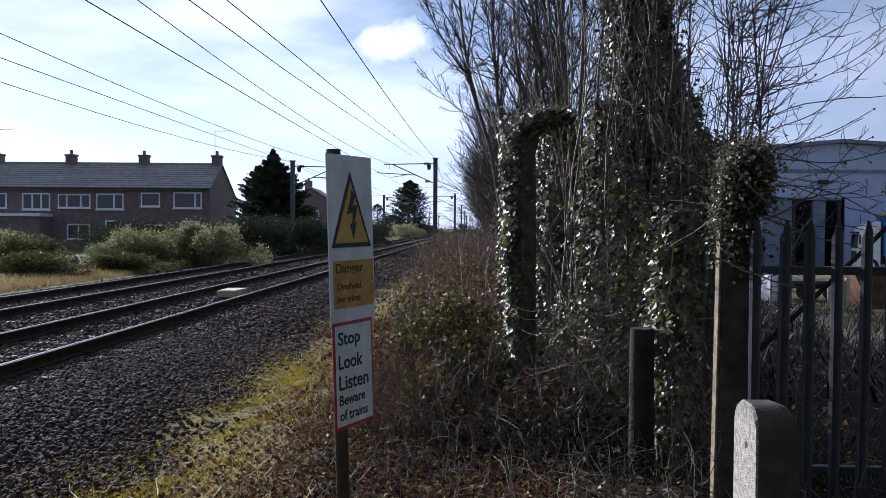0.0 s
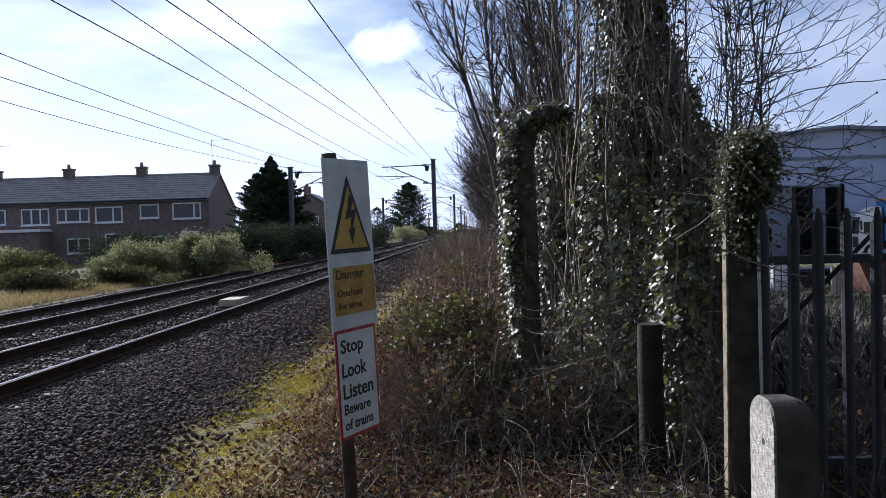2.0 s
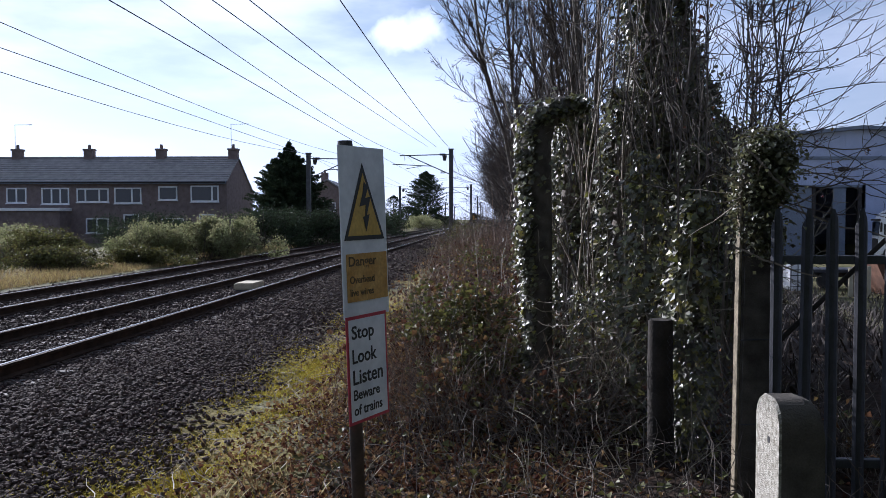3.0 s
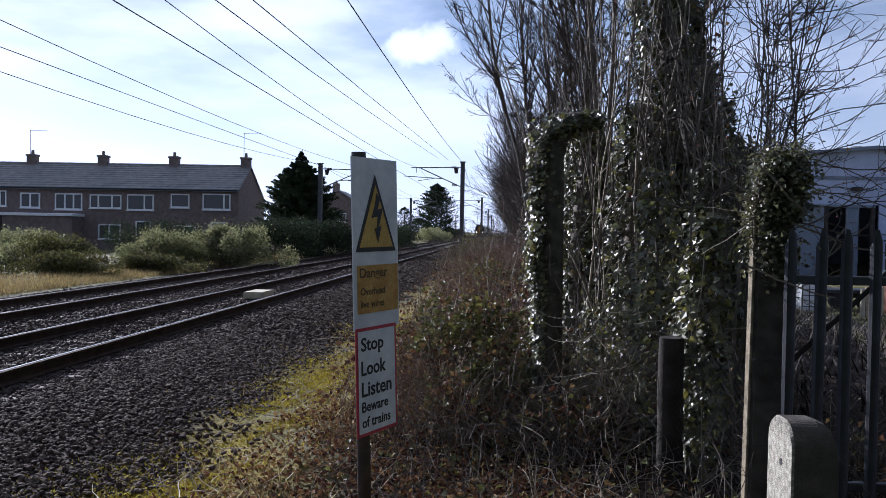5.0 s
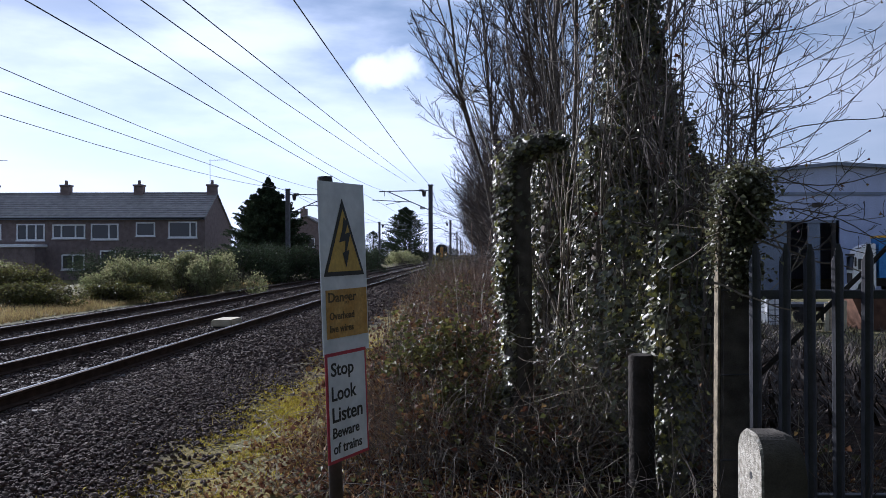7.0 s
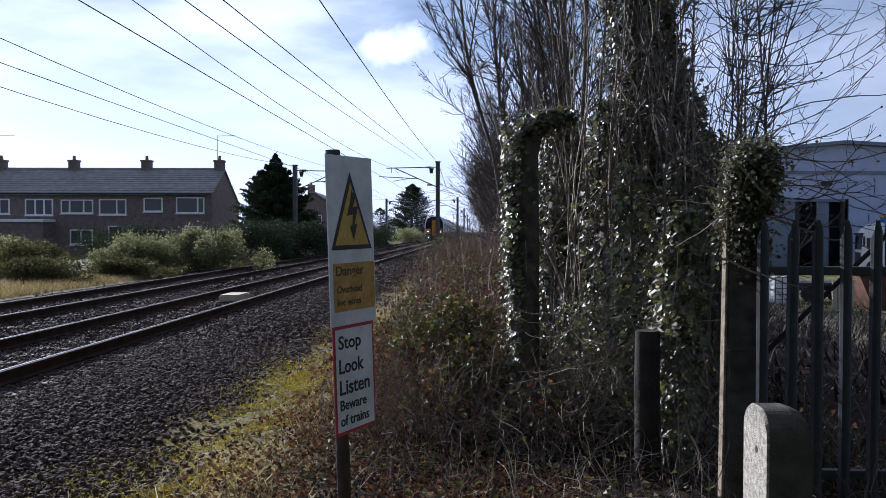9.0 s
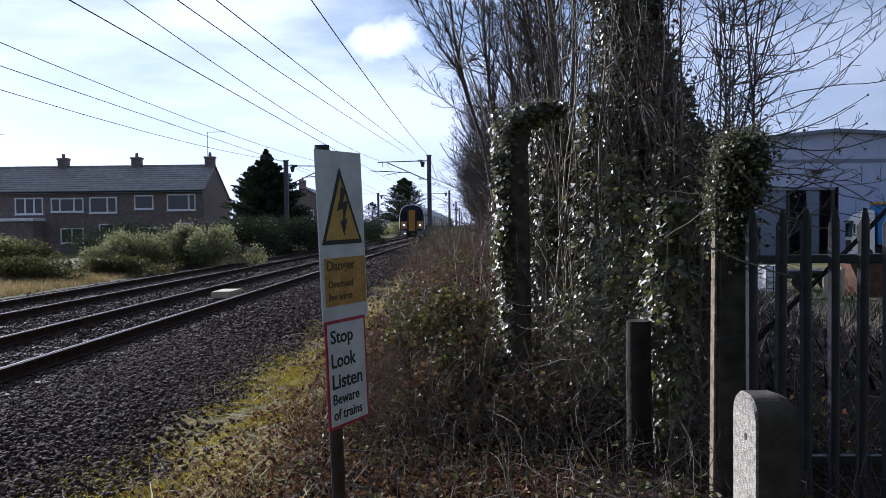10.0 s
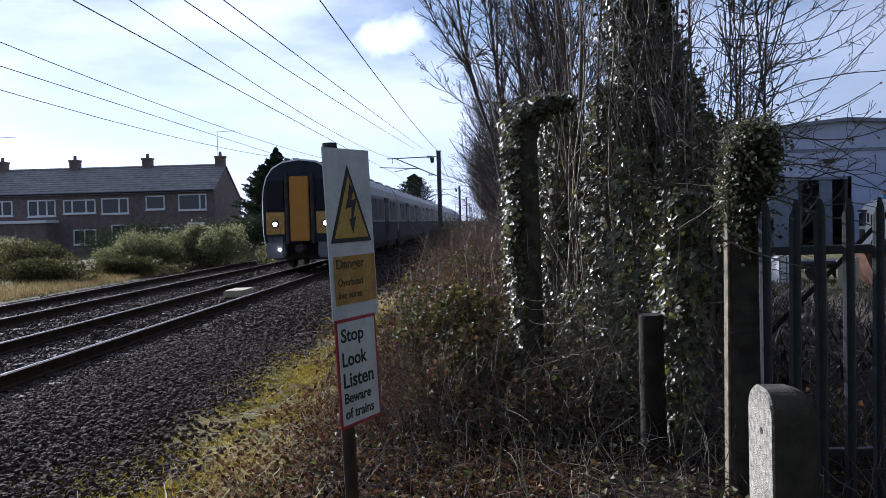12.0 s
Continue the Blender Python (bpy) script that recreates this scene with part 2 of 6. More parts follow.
M = {
    "concrete": mat("weathered_concrete", (0.042, 0.037, 0.031), (0.105, 0.094, 0.078), 9, 140, 0.9, 0.6, spec=0.2),
    # sunlit copy of the concrete, for the marker post's end face
    "lit_concrete": mat("lit_rough_concrete", (0.17, 0.155, 0.12), (0.40, 0.38, 0.32), 45, 190, 0.9, 1.0, dist=0.006, mott=0.5, spec=0.2),
    "dark_wood": mat("old_dark_wood", (0.018, 0.016, 0.013), (0.04, 0.034, 0.028), 5, 60, 0.9, 0.5, spec=0.15),
    "galv": mat("galvanised_steel", (0.035, 0.037, 0.044), (0.06, 0.063, 0.072), 7, 90, 0.6, 0.15, metal=0.2),
    "mast": mat("dull_mast_steel", (0.10, 0.10, 0.105), (0.16, 0.16, 0.165), 4, 40, 0.6, 0.1, metal=0.3),
    "wire": mat("wire_copper_dark", (0.05, 0.05, 0.055), (0.08, 0.08, 0.08), 4, 40, 0.5, 0.0, metal=0.5),
    "rail_side": mat("rusty_rail_side", (0.03, 0.02, 0.014), (0.06, 0.038, 0.026), 6, 60, 0.95, 0.3, spec=0.1),
    "rail_top": mat("polished_rail_top", (0.55, 0.54, 0.52), (0.65, 0.64, 0.62), 3, 30, 0.22, 0.0, metal=1.0),
    "sleeper": mat("sleeper_concrete", (0.08, 0.07, 0.06), (0.13, 0.115, 0.10), 8, 90, 0.9, 0.4, vary=0.2, by="object"),
    "stone": mat("ballast_stone", (0.042, 0.031, 0.026), (0.098, 0.073, 0.061), 30, 160, 0.92, 0.4, vary=0.5, by="island", dist=0.004, spec=0.1),
    "stone_single": mat("ballast_stone_single", (0.042, 0.031, 0.026), (0.098, 0.073, 0.061), 30, 160, 0.92, 0.4, vary=0.5, by="object", dist=0.004, spec=0.1),
    "sign_white": mat("sign_white_enamel", (0.58, 0.60, 0.63), (0.76, 0.77, 0.79), 5, 25, 0.5, 0.03, mott=0.09),
    "sign_yellow": mat("faded_yellow", (0.46, 0.29, 0.05), (0.56, 0.37, 0.08), 5, 40, 0.5, 0.05),
    "ochre": mat("sun_faded_ochre", (0.40, 0.21, 0.04), (0.56, 0.35, 0.11), 11, 60, 0.6, 0.05),
    "faded_ink": mat("faded_brown_ink", (0.05, 0.035, 0.018), (0.15, 0.10, 0.04), 22, 70, 0.6, 0.0),
    "black": mat("black_paint", (0.018, 0.018, 0.02), (0.03, 0.03, 0.03), 5, 50, 0.5, 0.0),
    "red": mat("sign_red", (0.36, 0.03, 0.05), (0.46, 0.05, 0.07), 5, 50, 0.5, 0.0),
    "post_steel": mat("sign_post_brown_steel", (0.05, 0.04, 0.035), (0.10, 0.075, 0.06), 8, 70, 0.7, 0.3),
    "ivy": mat("ivy_leaf", (0.058, 0.06, 0.027), (0.145, 0.14, 0.072), 5, 40, 0.46, 0.08, vary=0.6, by="island", spec=0.6, see=0.3),
    "ivy_yellow": mat("ivy_leaf_yellowing", (0.15, 0.15, 0.03), (0.25, 0.22, 0.05), 5, 40, 0.36, 0.1, vary=0.4, by="island", spec=0.7, see=0.25),
    "bramble": mat("bramble_leaf", (0.06, 0.066, 0.02), (0.13, 0.115, 0.036), 5, 40, 0.6, 0.1, vary=0.5, by="island", spec=0.3, see=0.25),
    "bark": mat("bark", (0.07, 0.058, 0.045), (0.14, 0.115, 0.09), 9, 70, 0.9, 0.6),
    "twig": mat("twig_bark", (0.05, 0.04, 0.033), (0.10, 0.08, 0.062), 4, 40, 0.8, 0.2, vary=0.35, by="island"),
    "pale_twig": mat("pale_dry_stem", (0.15, 0.125, 0.095), (0.27, 0.23, 0.17), 4, 40, 0.8, 0.2, vary=0.45, by="island"),
    "dead": mat("dead_leaf", (0.082, 0.042, 0.022), (0.205, 0.112, 0.06), 6, 50, 0.8, 0.2, vary=0.75, by="island", see=0.22, spec=0.12),
    "dead_single": mat("dead_leaf_single", (0.13, 0.07, 0.036), (0.26, 0.155, 0.085), 6, 50, 0.75, 0.2, vary=0.6, by="object", see=0.15, spec=0.15),
    "straw": mat("dry_grass", (0.28, 0.21, 0.09), (0.40, 0.31, 0.14), 4, 40, 0.85, 0.1, vary=0.4, by="island", see=0.2),
    "moss": mat("mossy_grass", (0.27, 0.215, 0.022), (0.40, 0.32, 0.05), 4, 40, 0.9, 0.1, vary=0.45, by="island", spec=0.05, see=0.3),
    "brick": mat("brown_brick", (0.15, 0.115, 0.105), (0.22, 0.17, 0.155), 3, 24, 0.9, 0.3),
    "roof": mat("grey_concrete_tile", (0.20, 0.19, 0.185), (0.30, 0.285, 0.27), 2, 18, 0.6, 0.3),
    "white": mat("white_window_frame", (0.74, 0.74, 0.74), (0.82, 0.82, 0.81), 3, 30, 0.45, 0.02),
    "pane": glass_mat("window_pane", (0.03, 0.035, 0.045)),
    "conifer": mat("conifer_needles", (0.03, 0.042, 0.024), (0.06, 0.08, 0.04), 2, 20, 0.8, 0.1, vary=0.45, by="island", spec=0.12, see=0.15),
    "bush": mat("bush_leaf", (0.17, 0.19, 0.085), (0.28, 0.27, 0.14), 2, 20, 0.8, 0.1, vary=0.4, by="island", spec=0.15, see=0.45),
    "clad": mat("pale_blue_cladding", (0.40, 0.45, 0.62), (0.47, 0.52, 0.69), 1.2, 14, 0.5, 0.05),
    "clad_dark": mat("blue_grey_fascia", (0.16, 0.19, 0.25), (0.21, 0.24, 0.30), 1.2, 14, 0.5, 0.05),
    "train_grey": mat("train_pale_grey", (0.19, 0.195, 0.205), (0.25, 0.255, 0.26), 2, 20, 0.5, 0.0, mott=0.08, spec=0.3),
    "train_blue": mat("train_dark_blue", (0.02, 0.024, 0.036), (0.034, 0.038, 0.052), 2, 20, 0.6, 0.0, spec=0.2),
    "train_roof": mat("train_roof_grey", (0.16, 0.16, 0.165), (0.24, 0.24, 0.24), 2, 20, 0.45, 0.05),
    "train_yellow": mat("train_warning_yellow", (0.44, 0.19, 0.018), (0.50, 0.23, 0.028), 2, 20, 0.45, 0.0, mott=0.06),
    "under": mat("underframe_grime", (0.03, 0.027, 0.025), (0.06, 0.05, 0.045), 3, 30, 0.85, 0.2),
    "lamp": mat("lamp_glow", (1.0, 0.93, 0.78), (1.0, 0.93, 0.78), 3, 30, 0.3, 0.0, emit=5),
    "cream": mat("cream_box", (0.34, 0.30, 0.20), (0.44, 0.39, 0.27), 6, 60, 0.7, 0.1),
    "tyre": mat("tyre_rubber", (0.02, 0.02, 0.02), (0.035, 0.035, 0.035), 6, 60, 0.85, 0.1),
    "lorry_white": mat("lorry_white", (0.72, 0.73, 0.74), (0.80, 0.80, 0.80), 3, 30, 0.35, 0.0),
    "lorry_blue": mat("blue_curtain", (0.03, 0.16, 0.42), (0.05, 0.21, 0.50), 3, 30, 0.5, 0.1),
    "machine_yellow": mat("machine_yellow", (0.62, 0.33, 0.02), (0.72, 0.42, 0.04), 3, 30, 0.5, 0.1),
    "berry": mat("dark_red_berry", (0.12, 0.015, 0.015), (0.18, 0.03, 0.02), 3, 30, 0.35, 0.0),
    "stalk": mat("brown_dead_stalk", (0.12, 0.075, 0.05), (0.21, 0.14, 0.095), 4, 40, 0.8, 0.2, vary=0.4, by="island"),
    "train_pane": glass_mat("train_pane", (0.012, 0.014, 0.018)),
    # pale grained colour that stands for sun on the fence post's side
    "lit_strip": mat("pale_lit_strip", (0.10, 0.085, 0.058), (0.22, 0.185, 0.125), 16, 70, 0.9, 0.5, mott=0.4, spec=0.15),
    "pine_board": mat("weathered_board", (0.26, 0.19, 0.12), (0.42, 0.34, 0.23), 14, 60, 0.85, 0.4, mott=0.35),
}


# ---- mesh helpers ----
def mesh_of(name, verts, faces, material, smooth=False):
    me = bpy.data.meshes.new(name)
    me.from_pydata([tuple(v) for v in verts], [], [tuple(f) for f in faces])
    me.materials.append(material)
    if smooth:
        me.polygons.foreach_set("use_smooth", [True] * len(me.polygons))
    me.update()
    return me


def part(name, bm, material, parent, label="", smooth=False):
    """Links a bmesh, or a ready mesh, as one mesh object under a thing or a part."""
    if isinstance(bm, bmesh.types.BMesh):
        me = bpy.data.meshes.new(name)
        bmesh.ops.recalc_face_normals(bm, faces=bm.faces)
        for f in bm.faces:
            f.smooth = smooth
        bm.to_mesh(me)
        bm.free()
        me.materials.append(material)
    else:
        me = bm
    ob = new(name, me)
    if parent is not None:
        ob.parent = parent
    if label:
        tagged(ob, label)
    return ob


def thing(name, m, label, category, group="", kind=""):
    ob = new(name)
    ob.matrix_world = m
    return tagged(ob, label, category, group, kind)


def box(bm, x0, x1, y0, y1, z0, z1, bevel=0.0, segments=2):
    vs = [bm.verts.new(p) for p in ((x0, y0, z0), (x1, y0, z0), (x1, y1, z0), (x0, y1, z0), (x0, y0, z1), (x1, y0, z1), (x1, y1, z1), (x0, y1, z1))]
    fs = [bm.faces.new([vs[i] for i in q]) for q in ((0, 3, 2, 1), (4, 5, 6, 7), (0, 1, 5, 4), (1, 2, 6, 5), (2, 3, 7, 6), (3, 0, 4, 7))]
    if bevel:
        es = {e for f in fs for e in f.edges}
        bmesh.ops.bevel(bm, geom=list(es), offset=bevel, segments=segments, affect="EDGES")
    return bm


def boxed(*a, **k):
    return box(bmesh.new(), *a, **k)


def rod(bm, p0, p1, r0, r1=None, seg=8):
    p0, p1 = Vector(p0), Vector(p1)
    r1 = r0 if r1 is None else r1
    q = (p1 - p0).to_track_quat("Z", "Y")
    rings = []
    for p, r in ((p0, r0), (p1, r1)):
        rings.append([bm.verts.new(p + q @ Vector((r * math.cos(a), r * math.sin(a), 0))) for a in (2 * math.pi * i / seg for i in range(seg))])
    for i in range(seg):
        j = (i + 1) % seg
        bm.faces.new((rings[0][i], rings[0][j], rings[1][j], rings[1][i]))
    bm.faces.new(rings[0][::-1])
    bm.faces.new(rings[1])
    return bm


def rodded(*a, **k):
    return rod(bmesh.new(), *a, **k)


def prism(bm, outline, y0, y1):
    """An outline in x and z, drawn out from y0 to y1."""
    a = [bm.verts.new((x, y0, z)) for x, z in outline]
    b = [bm.verts.new((x, y1, z)) for x, z in outline]
    bm.faces.new(a)
    bm.faces.new(b[::-1])
    for i in range(len(a)):
        j = (i + 1) % len(a)
        bm.faces.new((a[j], a[i], b[i], b[j]))
    return bm


def tubes_mesh(name, lines, material, sides=3):
    """Many bent, tapering stems as one mesh: lines of (points, radii)."""
    verts, faces = [], []
    ang = np.arange(sides) * 2 * np.pi / sides
    for pts, rad in lines:
        p = np.asarray(pts, float)
        d = np.gradient(p, axis=0)
        d /= np.linalg.norm(d, axis=1)[:, None] + 1e-9
        ref = np.array((0.31, 0.87, 0.38)) if abs(d[0] @ np.array((0.31, 0.87, 0.38))) < 0.9 else np.array((1.0, 0, 0))
        s = np.cross(d, ref)
        s /= np.linalg.norm(s, axis=1)[:, None] + 1e-9
        t = np.cross(d, s)
        r = np.asarray(rad, float)[:, None, None]
        ring = p[:, None, :] + r * (np.cos(ang)[None, :, None] * s[:, None, :] + np.sin(ang)[None, :, None] * t[:, None, :])
        base = len(verts)
        verts.extend(ring.reshape(-1, 3).tolist())
        for i in range(len(p) - 1):
            for k in range(sides):
                k2 = (k + 1) % sides
                faces.append((base + i * sides + k, base + i * sides + k2, base + (i + 1) * sides + k2, base + (i + 1) * sides + k))
    return mesh_of(name, verts, faces, material, smooth=sides > 3)


def leaves_mesh(name, pts, size, material, rng, up=0.3, fold=0.25, aspect=1.0, facing=None):
    """Many folded leaves as one mesh, about the given points."""
    pts = np.asarray(pts, float)
    k = len(pts)
    nrm = rng.normal(size=(k, 3))
    nrm /= np.linalg.norm(nrm, axis=1)[:, None]
    nrm[:, 2] = np.abs(nrm[:, 2]) + up
    if facing is not None:
        nrm += facing
    nrm /= np.linalg.norm(nrm, axis=1)[:, None]
    a = np.cross(nrm, rng.normal(size=(k, 3)))
    a /= np.linalg.norm(a, axis=1)[:, None]
    b = np.cross(nrm, a)
    s = (size * rng.uniform(0.55, 1.3, k))[:, None]
    w = s * 0.5 * aspect
    v = np.stack([pts - a * s * 0.5, pts + b * w - a * s * 0.12 + nrm * s * fold, pts + a * s * 0.55, pts - b * w - a * s * 0.12 + nrm * s * fold], 1)
    faces = np.arange(k)[:, None] * 4
    f = np.concatenate([faces + np.array([[0, 1, 2]]), faces + np.array([[0, 2, 3]])])
    return mesh_of(name, v.reshape(-1, 3).tolist(), f.tolist(), material)


def wander(rng, start, way, length, steps, bend=0.18, lift=0.0):
    p, d = np.array(start, float), np.array(way, float)
    d /= np.linalg.norm(d)
    out = [p.copy()]
    for _ in range(steps):
        d = d + rng.normal(size=3) * bend
        d[2] += lift
        d /= np.linalg.norm(d)
        p = p + d * length / steps
        out.append(p.copy())
    return np.array(out)


def branching(rng, start, way, length, radius, level, lines, bend=0.12, kids=5, spread=0.7, shrink=0.55, lift=0.03, thin=0.0022):
    """A bare branch and all its side branches, as stems for tubes_mesh."""
    steps = 7 if level > 1 else 5
    p = wander(rng, start, way, length, steps, bend, lift)
    lines.append((p, np.linspace(radius, max(radius * 0.35, thin), steps + 1)))
    if level <= 0:
        return
    for _ in range(kids):
        f = rng.uniform(0.2, 1.0)
        i = min(int(f * steps), steps - 1)
        q = p[i] + (p[i + 1] - p[i]) * (f * steps - i)
        d = p[i + 1] - p[i]
        d = d / np.linalg.norm(d) + rng.normal(size=3) * spread
        branching(rng, q, d, length * shrink * rng.uniform(0.7, 1.2) * (1.1 - 0.5 * f), max(radius * 0.5 * (1.1 - 0.5 * f), thin), level - 1, lines, bend, kids, spread, shrink, lift, thin)


def letters(text, width, height, depth=0.0015):
    """Words as a flat mesh of the given width and height, in x and z."""
    cu = bpy.data.curves.new("letters", "FONT")
    cu.body, cu.extrude, cu.resolution_u, cu.offset = text, 0.01, 3, 0.018
    ob = new("letters", cu)
    bpy.context.view_layer.update()
    me = bpy.data.meshes.new_from_object(ob.evaluated_get(bpy.context.evaluated_depsgraph_get()))
    bpy.data.objects.remove(ob)
    co = np.empty(len(me.vertices) * 3)
    me.vertices.foreach_get("co", co)
    co = co.reshape(-1, 3)
    lo, hi = co.min(0), co.max(0)
    q = (co - lo) / (hi - lo)
    me.vertices.foreach_set("co", np.stack([q[:, 0] * width, -q[:, 2] * depth, q[:, 1] * height], 1).ravel())
    me.update()
    return me


# ---- ground ----
A0, SLOPE = -5.72, 0.042          # middle line of the near track: x = A0 + SLOPE * y
TURN = -math.degrees(math.atan(SLOPE))
RAIL_Z = 0.10


def across(x, y):
    return x - (A0 + SLOPE * y)


def ground_z(x, y):
    u = across(x, y)
    us = (-400, -14, -9, -6.4, -5.2, -4.6, 1.5, 2.1, 3.3, 4.2, 5.5, 7.5, 11, 17, 400)
    zs = (-0.2, -0.25, -0.15, -0.22, -0.1, -0.075, -0.075, -0.10, -0.24, -0.12, -0.08, -0.05, -0.1, -1.15, -1.15)
    z = np.interp(u, us, zs)
    n = np.sin(x * 2.1 + 0.7 * np.sin(y * 1.3)) * np.sin(y * 1.7 + 0.5) * 0.035 + np.sin(x * 5.3 + y * 3.1) * 0.012
    near = np.clip((12 - np.abs(x)) / 6, 0, 1) * np.clip((u - 3.2) / 1.2, 0, 1)
    rise = np.clip((y - 9) / 14, 0, 1) * np.clip((u - 3.6) / 1.5, 0, 1) * np.clip((9 - u) / 2, 0, 1) * 0.45
    return z + n * near + rise


def spread_axis(lo, hi, step, far):
    a = list(np.arange(lo, hi, step))
    s, v = step, a[-1]
    while v < far:
        s *= 1.28
        v += s
        a.append(v)
    s, v = step, lo
    while v > -far:
        s *= 1.28
        v -= s
        a.insert(0, v)
    return np.array(a)


def ground_material():
    m = bpy.data.materials.new("ground_soil")
    m.use_nodes = True
    n, l = m.node_tree.nodes, m.node_tree.links
    b = n["Principled BSDF"]
    co, at = n.new("ShaderNodeTexCoord"), n.new("ShaderNodeAttribute")
    at.attribute_name = "zone"
    sep = n.new("ShaderNodeSeparateColor")
    l.new(at.outputs["Color"], sep.inputs["Color"])

    def blend(a, c, scale):
        t = n.new("ShaderNodeTexNoise")
        t.inputs["Scale"].default_value, t.inputs["Detail"].default_value = scale, 8
        l.new(co.outputs["Object"], t.inputs["Vector"])
        r = n.new("ShaderNodeMapRange")
        r.inputs["From Min"].default_value, r.inputs["From Max"].default_value = 0.35, 0.65
        l.new(t.outputs["Fac"], r.inputs["Value"])
        x = n.new("ShaderNodeMix")
        x.data_type = "RGBA"
        x.inputs["A"].default_value, x.inputs["B"].default_value = (*a, 1), (*c, 1)
        l.new(r.outputs["Result"], x.inputs["Factor"])
        return x.outputs["Result"], t

    base, _ = blend((0.07, 0.075, 0.03), (0.16, 0.14, 0.07), 1.2)
    stones, t1 = blend((0.016, 0.013, 0.011), (0.05, 0.042, 0.035), 26)
    moss, _ = blend((0.09, 0.072, 0.018), (0.19, 0.15, 0.04), 9)
    litter, _ = blend((0.012, 0.009, 0.007), (0.042, 0.027, 0.018), 16)
    col = base
    for ch, c in (("Red", stones), ("Green", moss), ("Blue", litter)):
        x = n.new("ShaderNodeMix")
        x.data_type = "RGBA"
        l.new(sep.outputs[ch], x.inputs["Factor"])
        l.new(col, x.inputs["A"])
        l.new(c, x.inputs["B"])
        col = x.outputs["Result"]
    l.new(col, b.inputs["Base Color"])
    b.inputs["Roughness"].default_value = 0.95
    b.inputs["Specular IOR Level"].default_value = 0.08
    bp = n.new("ShaderNodeBump")
    bp.inputs["Strength"].default_value, bp.inputs["Distance"].default_value = 0.9, 0.03
    l.new(t1.outputs["Fac"], bp.inputs["Height"])
    l.new(bp.outputs["Normal"], b.inputs["Normal"])
    return m


def step(v, a, b):
    t = np.clip((v - a) / (b - a), 0, 1)
    return t * t * (3 - 2 * t)


def build_ground():
    xs, ys = spread_axis(-12, 7, 0.14, 2500), spread_axis(-6, 24, 0.16, 2500)
    X, Y = np.meshgrid(xs, ys)
    Z = ground_z(X, Y)
    nx, ny = len(xs), len(ys)
    i = np.arange(nx * ny).reshape(ny, nx)
    f = np.stack([i[:-1, :-1], i[:-1, 1:], i[1:, 1:], i[1:, :-1]], -1).reshape(-1, 4)
    me = mesh_of("ground", np.stack([X, Y, Z], -1).reshape(-1, 3).tolist(), f.tolist(), ground_material(), smooth=True)
    u = across(X, Y) + 0.18 * np.sin(Y * 1.9) + 0.12 * np.sin(Y * 4.3 + X)
    red = step(u, -6.7, -6.1) * (1 - step(u, 2.9, 3.3))
    green = step(u, 2.9, 3.3) * (1 - step(u, 3.8, 4.5)) * step(np.sin(Y * 0.9 + X * 1.7), -1.1, 0.2)
    blue = step(u, 3.9, 4.8) * (1 - step(u, 12, 14))
    c = np.stack([red, green, blue, np.ones_like(red)], -1).reshape(-1)
    at = me.color_attributes.new("zone", "FLOAT_COLOR", "POINT")
    at.data.foreach_set("color", c)
    tagged(new("ground", me), "stony track bed, mossy verge and leaf-strewn bank", "ground", kind="structure")


build_ground()


# ---- railway ----
def build_track(name, offset):
    tr = thing(name, pose(A0 + offset / math.cos(math.atan(SLOPE)), 0, 0, 0, 0, TURN), "straight railway track with polished rails on concrete sleepers", "railway track", "railway tracks", "structure")
    prof = ((-0.07, 0), (0.07, 0), (0.07, 0.012), (0.012, 0.03), (0.012, 0.105), (0.036, 0.118), (0.036, 0.148), (-0.036, 0.148), (-0.036, 0.118), (-0.012, 0.105), (-0.012, 0.03), (-0.07, 0.012))
    for s in (-0.752, 0.752):
        bm = prism(bmesh.new(), [(x + s, z + RAIL_Z - 0.152) for x, z in prof], -40, 900)
        r = part("rail", bm, M["rail_side"], tr)
        part("rail_head", boxed(s - 0.036, s - 0.008, -40, 900, RAIL_Z - 0.006, RAIL_Z, 0.0), M["rail_top"], r, "polished steel running surface")
    me = None
    for k in range(110):
        if me is None:
            me = part("sleeper", boxed(-1.25, 1.25, -0.13, 0.13, -0.22, RAIL_Z - 0.165, 0.02, 1), M["sleeper"], tr)
            me.location.y = 4
        else:
            o = new("sleeper", me.data)
            o.parent, o.location = tr, (0, 4 + 0.65 * k, 0)


build_track("railway_track", -0.15)
build_track("railway_track", -3.5)


def build_aws_box():
    y = 19.6
    b = thing("track_magnet", pose(A0 + SLOPE * y - 0.03, y, RAIL_Z - 0.16, 0, 0, TURN), "cream track magnet box between the rails", "track equipment")
    part("cover", boxed(-0.24, 0.24, -0.46, 0.46, 0.02, 0.19, 0.03), M["cream"], b)
    part("base_plate", boxed(-0.24, 0.24, -0.5, 0.5, 0.0, 0.03, 0.004, 1), M["under"], b)


build_aws_box()


